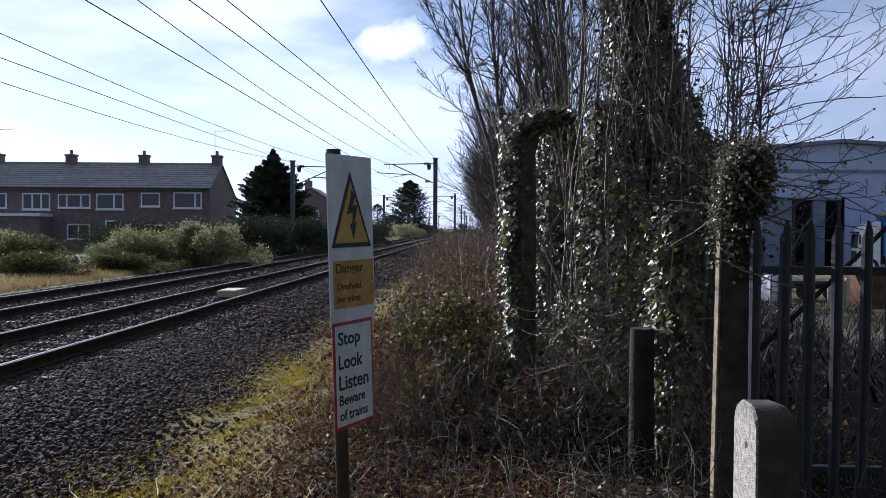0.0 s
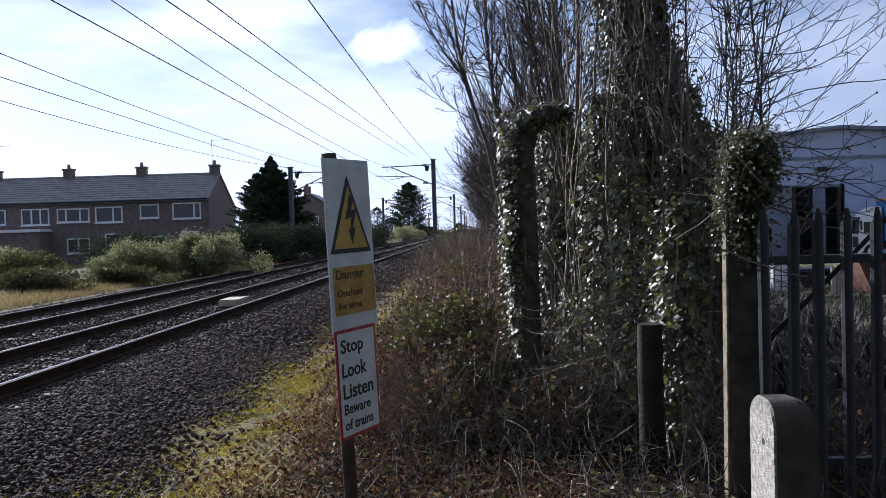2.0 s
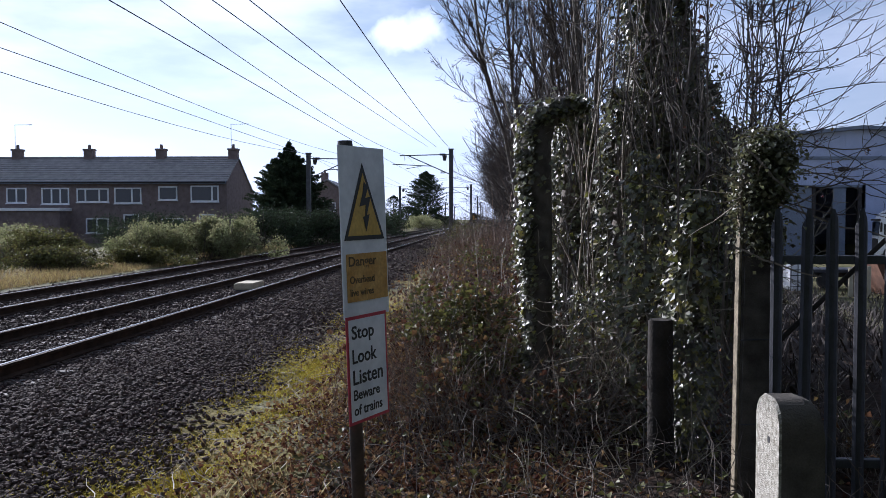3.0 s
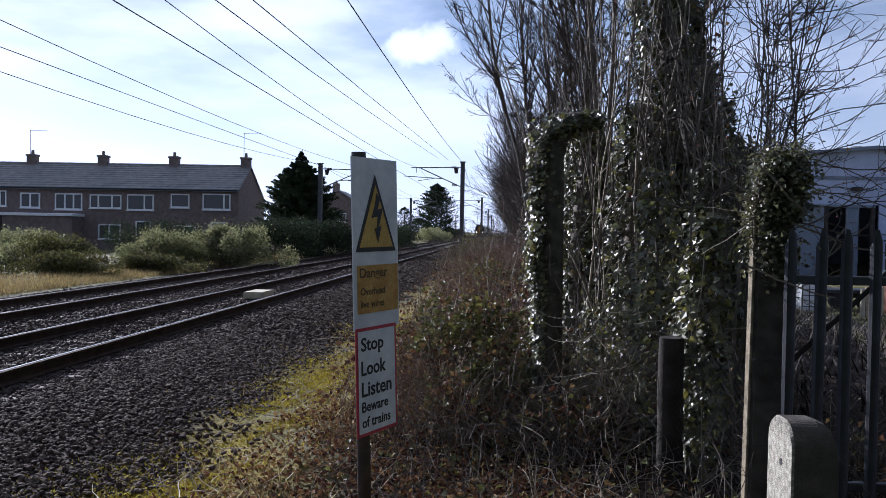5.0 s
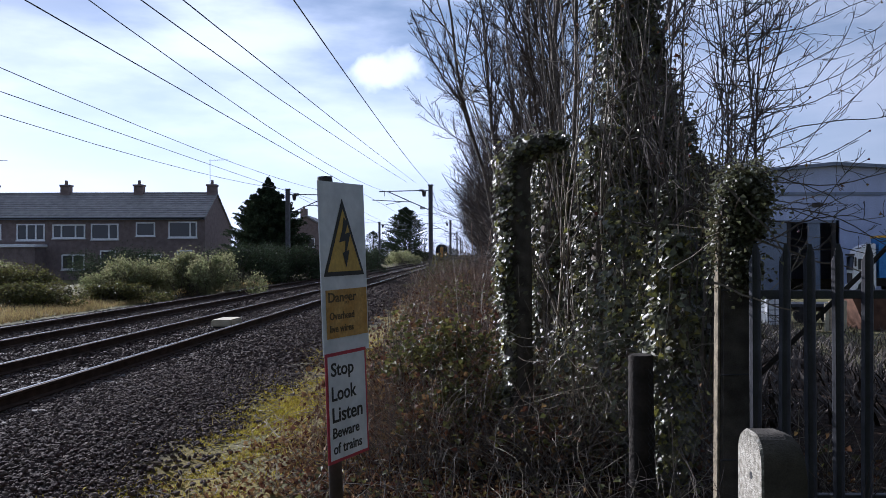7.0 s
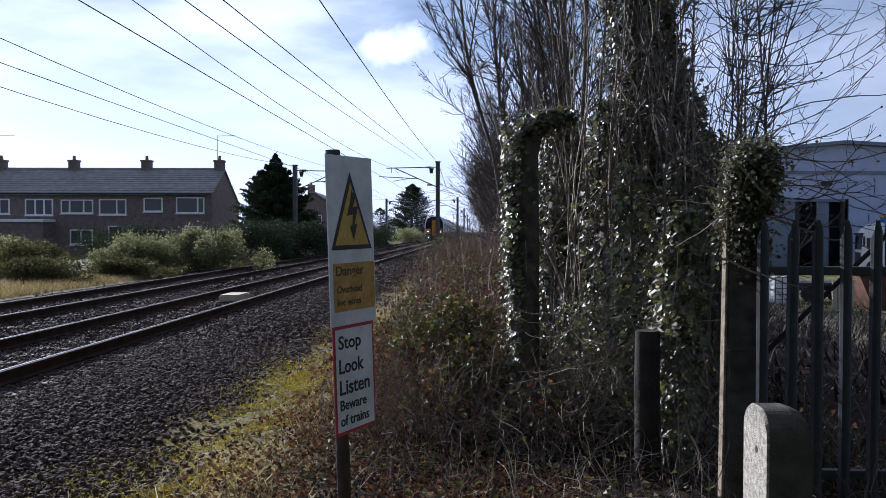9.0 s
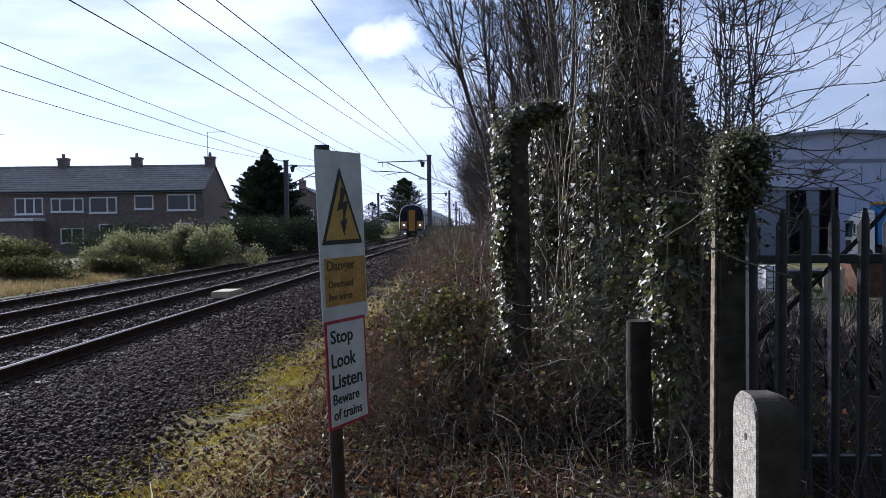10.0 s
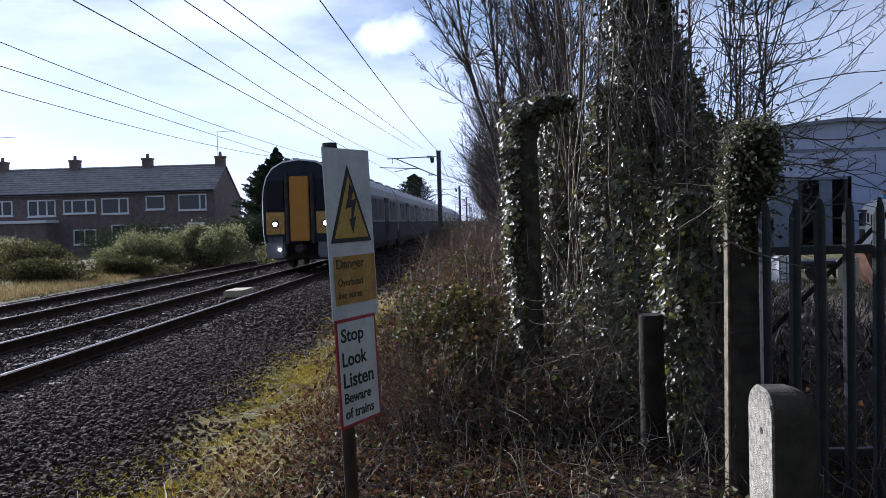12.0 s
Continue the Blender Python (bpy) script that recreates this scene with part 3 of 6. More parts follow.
def build_mast(y, off, side, top):
    """A lineside mast; side: which way its arms reach (-1: to the left)."""
    x = A0 + SLOPE * y + off
    m = thing("catenary_mast", pose(x, y, -0.2, 0, 0, TURN), "dull steel overhead line mast with cantilever arms", "mast", "overhead line masts")
    h = top + 0.2
    bm = bmesh.new()
    box(bm, -0.13, 0.13, -0.012, 0.012, 0, h)
    box(bm, -0.145, -0.12, -0.12, 0.12, 0, h)
    box(bm, 0.12, 0.145, -0.12, 0.12, 0, h)
    part("upright", bm, M["mast"], m)
    part("base", boxed(-0.3, 0.3, -0.3, 0.3, -0.3, 0.25, 0.03), M["concrete"], m)
    part("top_cap", boxed(-0.2, 0.2, -0.15, 0.15, h - 0.02, h + 0.04, 0.01), M["mast"], m)
    s = side
    part("top_tube", rodded((0, 0, h - 0.35), (s * 3.55, 0, h - 0.42), 0.035), M["mast"], m)
    part("stay_tube", rodded((0, 0, h - 1.75), (s * 2.9, 0, h - 0.45), 0.035), M["mast"], m)
    part("registration_tube", rodded((s * 1.35, 0, h - 1.15), (s * 4.05, 0, h - 1.0), 0.028), M["mast"], m)
    part("steady_arm", rodded((s * 1.9, 0, h - 1.12), (s * 3.1, 0, h - 1.32), 0.02), M["mast"], m)
    part("hanger", rodded((s * 3.2, 0, h - 0.42), (s * 3.2, 0, h - 0.75), 0.02), M["mast"], m)
    for a, z in ((0.45, h - 0.36), (0.4, h - 1.58)):
        bm = bmesh.new()
        for k in range(5):
            rod(bm, (s * (a + k * 0.07), 0, z), (s * (a + k * 0.07 + 0.045), 0, z), 0.085, 0.085, 10)
        part("insulator", bm, M["under"], m)
    bm = rodded((s * 0.45, 0, h - 0.42), (s * 0.45, 0, h - 0.78), 0.17, 0.1, 10)
    part("tension_weight", bm, M["under"], m)


for k, y in enumerate((-1.0, 57.0, 115.0, 173.0, 231.0, 289.0)):
    build_mast(y, 3.02, -1, 6.42)
    build_mast(y + 0.4, -6.9, 1, 6.2)


def build_wires():
    """Each wire hangs from mast to mast: side offset and height at the mast and at mid span."""
    label, group = "thin dark overhead line wire strung between masts", "overhead wires"
    rows = (("contact_wire", 0.0, 4.95, 4.90, 0.010), ("catenary_wire", 0.0, 5.98, 5.26, 0.009), ("contact_wire", -3.5, 4.90, 4.85, 0.009),
            ("catenary_wire", -3.5, 5.85, 5.22, 0.009), ("earth_wire", -6.95, 6.15, 5.40, 0.011), ("earth_wire", 3.0, 6.42, 5.5, 0.012))
    for name, off, zt, zm, r in rows:
        pts = []
        for a, b in ((-59, -1), (-1, 57), (57, 115), (115, 173), (173, 231), (231, 289)):
            for k in range(12):
                f = k / 12
                y = a + (b - a) * f
                z = zt + (zm - zt) * 4 * f * (1 - f)
                if off == 3.0 and b == 57:
                    # this one is anchored lower at the near end
                    z = 5.64 - 0.58 * f + 1.36 * f * f
                pts.append((A0 + SLOPE * y + off, y, z))
        tagged(new(name, tubes_mesh(name, [(pts, [r] * len(pts))], M["wire"], 5)), label, "overhead wire", group)
    # two return feeders rise to the mast head
    for off, curve in ((1.4, ((-4, 4.72), (4, 4.84), (12.5, 5.02), (18.7, 5.17), (26.3, 5.43), (40, 5.94), (57, 6.62))),
                       (2.0, ((-4, 4.55), (4, 4.74), (12.3, 4.99), (16.1, 5.12), (22.6, 5.33), (40, 5.95), (57, 6.58)))):
        pts = [(A0 + SLOPE * y + off, y, z) for y, z in curve]
        tagged(new("feeder_wire", tubes_mesh("feeder_wire", [(pts, [0.009] * len(pts))], M["wire"], 5)), label, "overhead wire", group)
    p = [(A0 + SLOPE * y + 3.05, y, z) for y, z in ((57, 6.4), (75, 5.2), (100, 4.1), (114, 3.2))]
    tagged(new("stay_wire", tubes_mesh("stay_wire", [(p, [0.012] * 4)], M["wire"], 5)), "thin slack wire running down from a mast top", "overhead wire")


build_wires()


# ---- train ----
def build_train():
    tr = thing("train", pose(A0 - 0.18 + SLOPE * 375.3, 375.3, RAIL_Z, 0, 0, TURN), "grey electric passenger train with yellow cab front, lamps lit", "train")
    half = [(1.20, 0.95), (1.25, 1.25), (1.25, 2.35), (1.21, 2.75), (1.10, 3.12), (0.9, 3.40), (0.55, 3.59), (0.0, 3.66)]
    outline = [(-x, z) for x, z in half] + [(x, z) for x, z in half[-2::-1]]
    win = None
    for c in range(8):
        y0, y1 = c * 20.1 + (0.0 if c else 0.28), c * 20.1 + 19.8
        car = part("car", prism(bmesh.new(), outline, y0, y1), M["train_grey"], tr, "pale grey passenger car body")
        top = [(x * 1.006, z + 0.006) for x, z in outline if z > 2.7]
        part("roof", prism(bmesh.new(), top, y0, y1), M["train_roof"], car, "grey ribbed roof")
        for k in range(5):
            part("roof_pod", boxed(-0.5, 0.5, y0 + 2 + k * 3.8, y0 + 4.1 + k * 3.8, 3.55, 3.74, 0.05), M["train_roof"], car)
        # livery band, made deep enough to paint the lower body's shadow too
        part("band", boxed(-1.262, 1.262, y0 + 0.3, y1 - 0.1, 0.62, 1.56), M["train_blue"], car, "dark blue lower band, also painting the side's shadow")
        part("underframe", boxed(-1.15, 1.15, y0 + 0.6, y1 - 0.4, 0.35, 0.95, 0.03, 1), M["under"], car)
        for b in (3.0, 16.6):
            bm = boxed(-1.2, 1.2, y0 + b - 1.5, y0 + b + 1.5, 0.3, 0.75, 0.05, 1)
            for dy in (-1.1, 1.1):
                for sx in (-0.76, 0.76):
                    rod(bm, (sx - 0.06, y0 + b + dy, 0.43), (sx + 0.06, y0 + b + dy, 0.43), 0.42, 0.42, 16)
            part("bogie", bm, M["under"], car)
        for s in (-1, 1):
            for k, (a, w) in enumerate(((1.6, 1.3), (3.3, 1.7), (8.1, 1.5), (9.75, 1.5), (11.4, 1.5), (15.8, 1.5), (17.5, 1.3))):
                part("window", boxed(s * 1.24 - 0.02, s * 1.24 + 0.02, y0 + a, y0 + a + w, 1.66, 2.62, 0.0), M["train_pane"], car)
            for a in (5.5, 13.3):
                d = part("door", boxed(s * 1.24 - 0.022, s * 1.24 + 0.022, y0 + a, y0 + a + 1.6, 0.98, 2.75), M["train_blue"], car, "dark sliding double door")
                for e in (0.12, 0.9):
                    part("door_pane", boxed(s * 1.24 - 0.028, s * 1.24 + 0.028, y0 + a + e, y0 + a + e + 0.56, 1.6, 2.5), M["train_pane"], d)
        if c:
            part("gangway", boxed(-0.55, 0.55, y0 - 0.4, y0 + 0.05, 1.0, 3.0), M["under"], car)
    # cab front
    cab = part("cab_front", prism(bmesh.new(), [(x * 0.985, z * 0.995) for x, z in outline], 0.0, 0.4), M["train_blue"], tr, "dark blue driving cab front")
    part("gangway_door", boxed(-0.32, 0.32, -0.14, 0.05, 0.98, 3.12, 0.03), M["train_yellow"], cab, "orange-yellow gangway door")
    bm = bmesh.new()
    for s in (-1, 1):
        rod(bm, (s * 0.42, -0.08, 0.9), (s * 0.42, -0.08, 3.2), 0.06)
    part("gangway_frame", bm, M["under"], cab)
    for s in (-1, 1):
        part("windscreen", boxed(min(s * 0.52, s * 1.12), max(s * 0.52, s * 1.12), -0.03, 0.05, 2.0, 3.0, 0.02, 1), M["train_pane"], cab)
        part("yellow_panel", boxed(min(s * 0.52, s * 1.14), max(s * 0.52, s * 1.14), -0.025, 0.05, 1.22, 1.95, 0.02, 1), M["ochre"], cab, "dull yellow panel")
        part("headlamp", rodded((s * 0.84, -0.06, 1.56), (s * 0.84, 0.05, 1.56), 0.075, 0.075, 16), M["lamp"], cab, "glowing headlamp")
        part("lamp_surround", rodded((s * 0.84, -0.045, 1.56), (s * 0.84, 0.04, 1.56), 0.13, 0.15, 16), M["under"], cab, "black lamp surround")
        part("skirt", boxed(min(s * 0.55, s * 1.18), max(s * 0.55, s * 1.18), 0.0, 0.5, 0.42, 1.2, 0.06), M["train_grey"], cab, "pale grey skirt panel")
    part("marker_lamp", rodded((-0.72, -0.04, 0.72), (-0.72, 0.05, 0.72), 0.05, 0.05, 12), M["lamp"], cab, "small lit marker lamp")
    part("coupler", rodded((0, -0.35, 0.75), (0, 0.4, 0.75), 0.14, 0.18, 10), M["under"], cab)
    # white outline of the cab, thickened to paint the sun's rim light
    bm = bmesh.new()
    edge = [(x * 1.0, z) for x, z in outline]
    for (x0, z0), (x1, z1) in zip(edge[:-1], edge[1:]):
        rod(bm, (x0, 0.14, z0), (x1, 0.14, z1), 0.05, 0.05, 6)
    part("edge_trim", bm, M["white"], cab, "white cab edge trim, thickened as a sunlit rim")
    part("horn", boxed(-0.55, -0.4, 0.3, 0.6, 3.55, 3.75, 0.02, 1), M["under"], cab)
    return tr


train = build_train()


# ---- unseen plain walls behind the camera, added to cut the sky light ----
def build_shade_walls():
    for name, a in (("hedge_south", (-1.4, 5.2, -2.6, -1.9, -0.2, 6.5)), ("hedge_east", (4.5, 5.2, -1.89, 3.6, -0.3, 5.2))):
        bm = boxed(*a)
        me = bpy.data.meshes.new(name)
        bm.to_mesh(me)
        bm.free()
        me.materials.append(M["conifer"])
        tagged(new(name, me), "plain dark unseen wall, added to cut sky light", "hedge", kind="structure")


build_shade_walls()


# ---- terrace of houses ----
def window_part(parent, x0, x1, z0, z1, split):
    w = part("window", boxed(x0 + 0.06, x1 - 0.06, -0.02, 0.06, z0 + 0.06, z1 - 0.06), M["pane"], parent)
    bm = bmesh.new()
    for a in ((x0, x1, z0, z0 + 0.1), (x0, x1, z1 - 0.1, z1), (x0, x0 + 0.1, z0 + 0.1, z1 - 0.1), (x1 - 0.1, x1, z0 + 0.1, z1 - 0.1)):
        box(bm, a[0], a[1], -0.07, 0.07, a[2], a[3])
    for s in split:
        box(bm, s - 0.06, s + 0.06, -0.065, 0.07, z0 + 0.1, z1 - 0.1)
    part("frame", bm, M["white"], w, "white window frame")
    part("sill", boxed(x0 - 0.05, x1 + 0.05, -0.14, 0.05, z0 - 0.07, z0 - 0.003), M["white"], w)


def build_house(x, wins, end, porch, aerial):
    """A house of the row; x: its right-hand edge. Its front looks along -y."""
    W, E, RI, RB = 6.0, 4.75, 6.68, 3.9
    h = thing("terraced_house", pose(x, 65, -0.25), "brown brick two-storey terraced house with grey tiled roof", "house", "terrace of houses")
    # side outline in y and z, drawn out along x
    side = [(0, 0), (0, E + 0.25), (3.4, RI + 0.2), (8.4, RB + 0.25), (8.4, 0)]
    bm = bmesh.new()
    a = [bm.verts.new((-W, y, z)) for y, z in side]
    b = [bm.verts.new((0, y, z)) for y, z in side]
    bm.faces.new(a)
    bm.faces.new(b[::-1])
    for i in range(5):
        j = (i + 1) % 5
        bm.faces.new((a[j], a[i], b[i], b[j]))
    part("wall", bm, M["brick"], h)
    rf = part("roof", boxed(-W, 0.0, 3.3, 3.5, RI + 0.05, RI + 0.24), M["roof"], h)
    n = 11
    for k in range(n):
        for (ya, za), (yb, zb) in (((-0.35, E + 0.07), (3.4, RI + 0.28)), ((8.7, RB + 0.12), (3.4, RI + 0.28))):
            f0, f1 = k / n, (k + 1.12) / n
            p0, p1 = Vector((0, ya + (yb - ya) * f0, za + (zb - za) * f0 + 0.09)), Vector((0, ya + (yb - ya) * min(f1, 1), za + (zb - za) * min(f1, 1) + 0.03))
            bm = bmesh.new()
            vs = [bm.verts.new((xx, p.y, p.z + dz)) for dz in (0, -0.07) for p in (p0, p1) for xx in (-W, 0.12 if end else 0)]
            for q in ((0, 1, 3, 2), (4, 6, 7, 5), (0, 4, 5, 1), (2, 3, 7, 6), (0, 2, 6, 4), (1, 5, 7, 3)):
                bm.faces.new([vs[i] for i in q])
            part("tile_course", bm, M["roof"], rf)
    part("ridge", rodded((-W, 3.4, RI + 0.33), (0.1, 3.4, RI + 0.33), 0.11, 0.11, 10), M["roof"], h)
    part("fascia", boxed(-W, 0.05, -0.36, -0.30, E - 0.05, E + 0.14), M["clad_dark"], h)
    part("gutter", rodded((-W, -0.40, E + 0.06), (0, -0.40, E + 0.06), 0.06, 0.06, 8), M["black"], h)
    ch = part("chimney", boxed(-0.72, 0.02, 3.1, 3.75, RI + 0.1, RI + 1.05, 0.01, 1), M["brick"], h)
    part("corbel", boxed(-0.78, 0.08, 3.04, 3.81, RI + 0.9, RI + 1.06, 0.02, 1), M["brick"], ch)
    part("chimney_pot", rodded((-0.35, 3.42, RI + 1.05), (-0.35, 3.42, RI + 1.42), 0.14, 0.11, 10), M["brick"], ch)
    if aerial:
        bm = rodded((-0.5, 3.3, RI + 0.6), (-0.5, 3.3, RI + 3.1), 0.025, 0.02, 6)
        rod(bm, (-0.55, 3.3, RI + 3.05), (0.95, 3.3, RI + 3.1), 0.015, 0.015, 5)
        for k in range(7):
            rod(bm, (-0.3 + k * 0.18, 3.05, RI + 3.06), (-0.3 + k * 0.18, 3.55, RI + 3.06), 0.008, 0.008, 4)
        part("aerial", bm, M["wire"], h)
    for x0, x1, z0, z1, split in wins:
        window_part(h, x0, x1, z0 + 0.25, z1 + 0.25, split)
    if porch:
        p = part("porch", boxed(-W + 0.1, -0.4, -1.9, -0.01, 0, 2.55), M["brick"], h)
        part("porch_roof", boxed(-W, -0.3, -2.1, 0.0, 2.55, 2.78, 0.02, 1), M["white"], p, "white edged flat porch roof")
    return h


HX = -18.05
low = ((-5.2, -3.4, 0.55, 1.75, (-4.3,)), (-2.2, -1.0, 0.1, 2.05, ()))
build_house(HX, ((-2.85, -0.62, 3.03, 4.3, (-1.15,)), (-5.4, -3.9, 3.15, 4.25, ())) + low, True, False, True)
build_house(HX - 6, ((-2.9, -0.75, 2.9, 4.15, (-1.5,)), (-5.9, -3.35, 3.0, 4.1, (-5.2, -4.1))) + low, False, False, False)
build_house(HX - 12, ((-2.7, -0.5, 2.85, 4.15, (-1.9, -1.2)), (-5.5, -3.9, 2.95, 4.15, (-4.7,))) + low, False, True, False)
build_house(HX - 18, ((-2.85, -0.62, 3.03, 4.3, (-1.15,)), (-5.4, -3.9, 3.15, 4.25, ())) + low, False, True, True)
build_house(HX - 24, ((-2.9, -0.75, 2.9, 4.15, (-1.5,)), (-5.9, -3.35, 3.0, 4.1, (-5.2,))) + low, False, False, False)
build_house(HX - 30, ((-2.85, -0.62, 3.03, 4.3, (-1.15,)), (-5.4, -3.9, 3.15, 4.25, ())) + low, False, False, False)


def build_far_house():
    h = thing("house", pose(-17.5, 112, -0.2), "distant brick house with gable and chimney", "house")
    bm = prism(bmesh.new(), ((-4, 0), (-4, 4.6), (0, 7.0), (4, 4.6), (4, 0)), 0, 9)
    part("wall", bm, M["brick"], h)
    bm = prism(bmesh.new(), ((-4.3, 4.5), (0, 7.1), (4.3, 4.5), (4.3, 4.68), (0, 7.3), (-4.3, 4.68)), -0.2, 9.2)
    part("roof", bm, M["roof"], h)
    part("chimney", boxed(-0.9, 0.0, 1.0, 1.8, 6.6, 8.2), M["brick"], h)
    part("chimney_pot", rodded((-0.45, 1.4, 8.2), (-0.45, 1.4, 8.6), 0.16, 0.13), M["brick"], h)
    window_part(h, -1.2, 1.2, 2.9, 4.1, (0,))


build_far_house()


# ---- far planting ----
def build_conifer(x, y, top, wide, seed, label, count=9000, full=False):
    rng = np.random.default_rng(seed)
    t = thing("conifer", pose(x, y, -0.2), label, "tree", "conifers")
    part("trunk", rodded((0, 0, 0), (0, 0, top * 0.9), 0.2, 0.04, 8), M["bark"], t)
    # half width by height: a spire, or a fuller crown of several leaders
    shape = (0.8, 0.95, 1.0, 0.95, 0.74, 0.4, 0.06) if full else (0.85, 1.0, 0.94, 0.72, 0.44, 0.17, 0.02)
    prof = lambda f: np.interp(f, (0, 0.1, 0.33, 0.55, 0.74, 0.9, 1.0), shape)
    sprays = 620
    sf, sa = rng.uniform(0.02, 1.0, sprays), rng.uniform(0, 6.28, sprays)
    sl = rng.uniform(0.6, 1.22, sprays)
    i = rng.integers(0, sprays, count)
    along = np.sqrt(rng.uniform(0.05, 1, count))
    r = prof(sf[i]) * wide * sl[i] * along
    z = sf[i] * top * 0.97 + along ** 2 * prof(sf[i]) * wide * 0.26 + rng.normal(0, 0.05 * wide, count) * (1.1 - along)
    off = rng.normal(0, 0.09 * wide, (count, 2)) * ((1.3 - along) * (0.15 + prof(sf[i])))[:, None]
    p = np.stack([r * np.cos(sa[i]) + off[:, 0], r * np.sin(sa[i]) + off[:, 1], z], 1)
    q = leaves_mesh("crown", p, 0.16 * wide / 2.3, M["conifer"], rng, up=0.0, fold=0.2, aspect=0.28, facing=np.array((0, 0, 0.0)))
    part("crown", q, None, t, "dense dark needled crown")
    return t


build_conifer(-12.1, 60, 7.5, 3.1, 3, "dark dense conifer beside the railway houses", 70000)
build_conifer(-6.2, 172, 11.9, 4.3, 4, "tall dark conifer far along the line", 34000, True)
build_conifer(-9.6, 128, 5.6, 2.2, 5, "small dark conifer far along the line", 9000, True)
build_conifer(-12.4, 122, 5.0, 2.4, 6, "small dark conifer far along the line", 9000, True)
build_conifer(-8.6, 150, 4.2, 3.0, 7, "small dark conifer far along the line", 9000, True)
build_conifer(-15.5, 88, 4.4, 2.6, 8, "dark garden conifer behind the railway", 9000, True)


def build_bush(x, y, rx, ry, h, material, seed, label, leaf=0.11, count=4500, name="bush", twigs=130):
    rng = np.random.default_rng(seed)
    z = float(ground_z(np.array(x), np.array(y)))
    t = thing(name, pose(x, y, z - 0.02), label, "bush", "lineside bushes")
    lines = []
    for _ in range(twigs):
        a = rng.uniform(0, 6.28)
        w = wander(rng, (rng.normal() * rx * 0.3, rng.normal() * ry * 0.3, 0), (math.cos(a) * rx * 0.6, math.sin(a) * ry * 0.6, h), h * rng.uniform(0.8, 1.3), 5, 0.15)
        lines.append((w, np.linspace(0.018, 0.004, 6)))
    part("stem_tangle", tubes_mesh("stem_tangle", lines, M["twig"]), None, t)
    nl = 26
    c = np.stack([rng.normal(size=nl) * rx * 0.5, rng.normal(size=nl) * ry * 0.5, rng.uniform(0.25, 0.9, nl) * h], 1)
    c[:, 2] *= np.clip(1.15 - (c[:, 0] / rx) ** 2 * 0.5, 0.4, 1)
    i = rng.integers(0, nl, count)
    d = rng.normal(size=(count, 3))
    d /= np.linalg.norm(d, axis=1)[:, None]
    p = c[i] + d * (rng.uniform(0.4, 1.0, count) ** 0.5)[:, None] * np.array((rx, ry, h)) * 0.27 * (1 + rng.exponential(0.22, count))[:, None]
    p = p[p[:, 2] > 0.02]
    part("foliage", leaves_mesh("foliage", p, leaf, material, rng, up=0.3), None, t)
    return t


for k, (x, y, rx, ry, h, mt, n) in enumerate((
    (-13.6, 37, 1.75, 1.3, 1.75, "bush", 5500), (-10.4, 36, 1.5, 1.3, 1.8, "bush", 5500), (-16.8, 33, 1.6, 1.2, 1.3, "bramble", 3000),
    (-14.3, 29, 1.5, 1.0, 0.8, "bramble", 2600), (-19.5, 36, 2.2, 1.5, 1.1, "bush", 3500), (-23, 40, 3, 2, 1.5, "bush", 4000), (-28, 44, 3.4, 2, 1.6, "bush", 4000),
    (-18, 47, 3.5, 2, 2.0, "conifer", 5000), (-12, 48, 3.0, 2, 2.2, "conifer", 5000), (-9.6, 52, 2.4, 2, 2.2, "conifer", 5000), (-8.6, 62, 2.2, 2, 1.9, "conifer", 3600),
    (-34, 48, 4, 2, 2.8, "conifer", 4500), (-8.2, 78, 2.5, 3, 2.0, "conifer", 3600), (-12.2, 32, 1.3, 0.9, 0.7, "bramble", 2500), (-18.5, 29, 1.6, 1.0, 0.8, "bramble", 2600), (-7.5, 96, 2.5, 4, 2.2, "conifer", 3000), (-5.6, 140, 2.4, 6, 2.2, "bush", 3000), (-3.0, 190, 3, 8, 2.4, "conifer", 3000))):
    build_bush(x, y, rx, ry, h, M[mt], 20 + k, "scrubby bush on the far railway bank", leaf=0.055 + y * 0.0006, count=int(n * 3.2))


def build_bank_grass():
    """Dry grass along the far edge of the stones."""
    rng = np.random.default_rng(77)
    n = 34000
    y = 14 + 46 * rng.random(n) ** 1.3
    u = -6.9 - np.abs(rng.normal(0, 1.9, n))
    x = A0 + SLOPE * y + u
    z = ground_z(x, y)
    tip = np.stack([rng.normal(0, 0.08, n), rng.normal(0, 0.08, n), rng.uniform(0.05, 0.24, n)], 1)
    b = np.stack([x, y, z], 1)
    w = np.stack([rng.normal(0, 1, n), rng.normal(0, 1, n), np.zeros(n)], 1) * 0.008
    v = np.stack([b - w, b + w, b + tip], 1).reshape(-1, 3)
    me = mesh_of("dry_grass", v.tolist(), np.arange(n * 3).reshape(-1, 3).tolist(), M["straw"])
    tagged(new("dry_grass", me), "pale dry grass on the far railway bank", "grass", kind="stuff")


build_bank_grass()


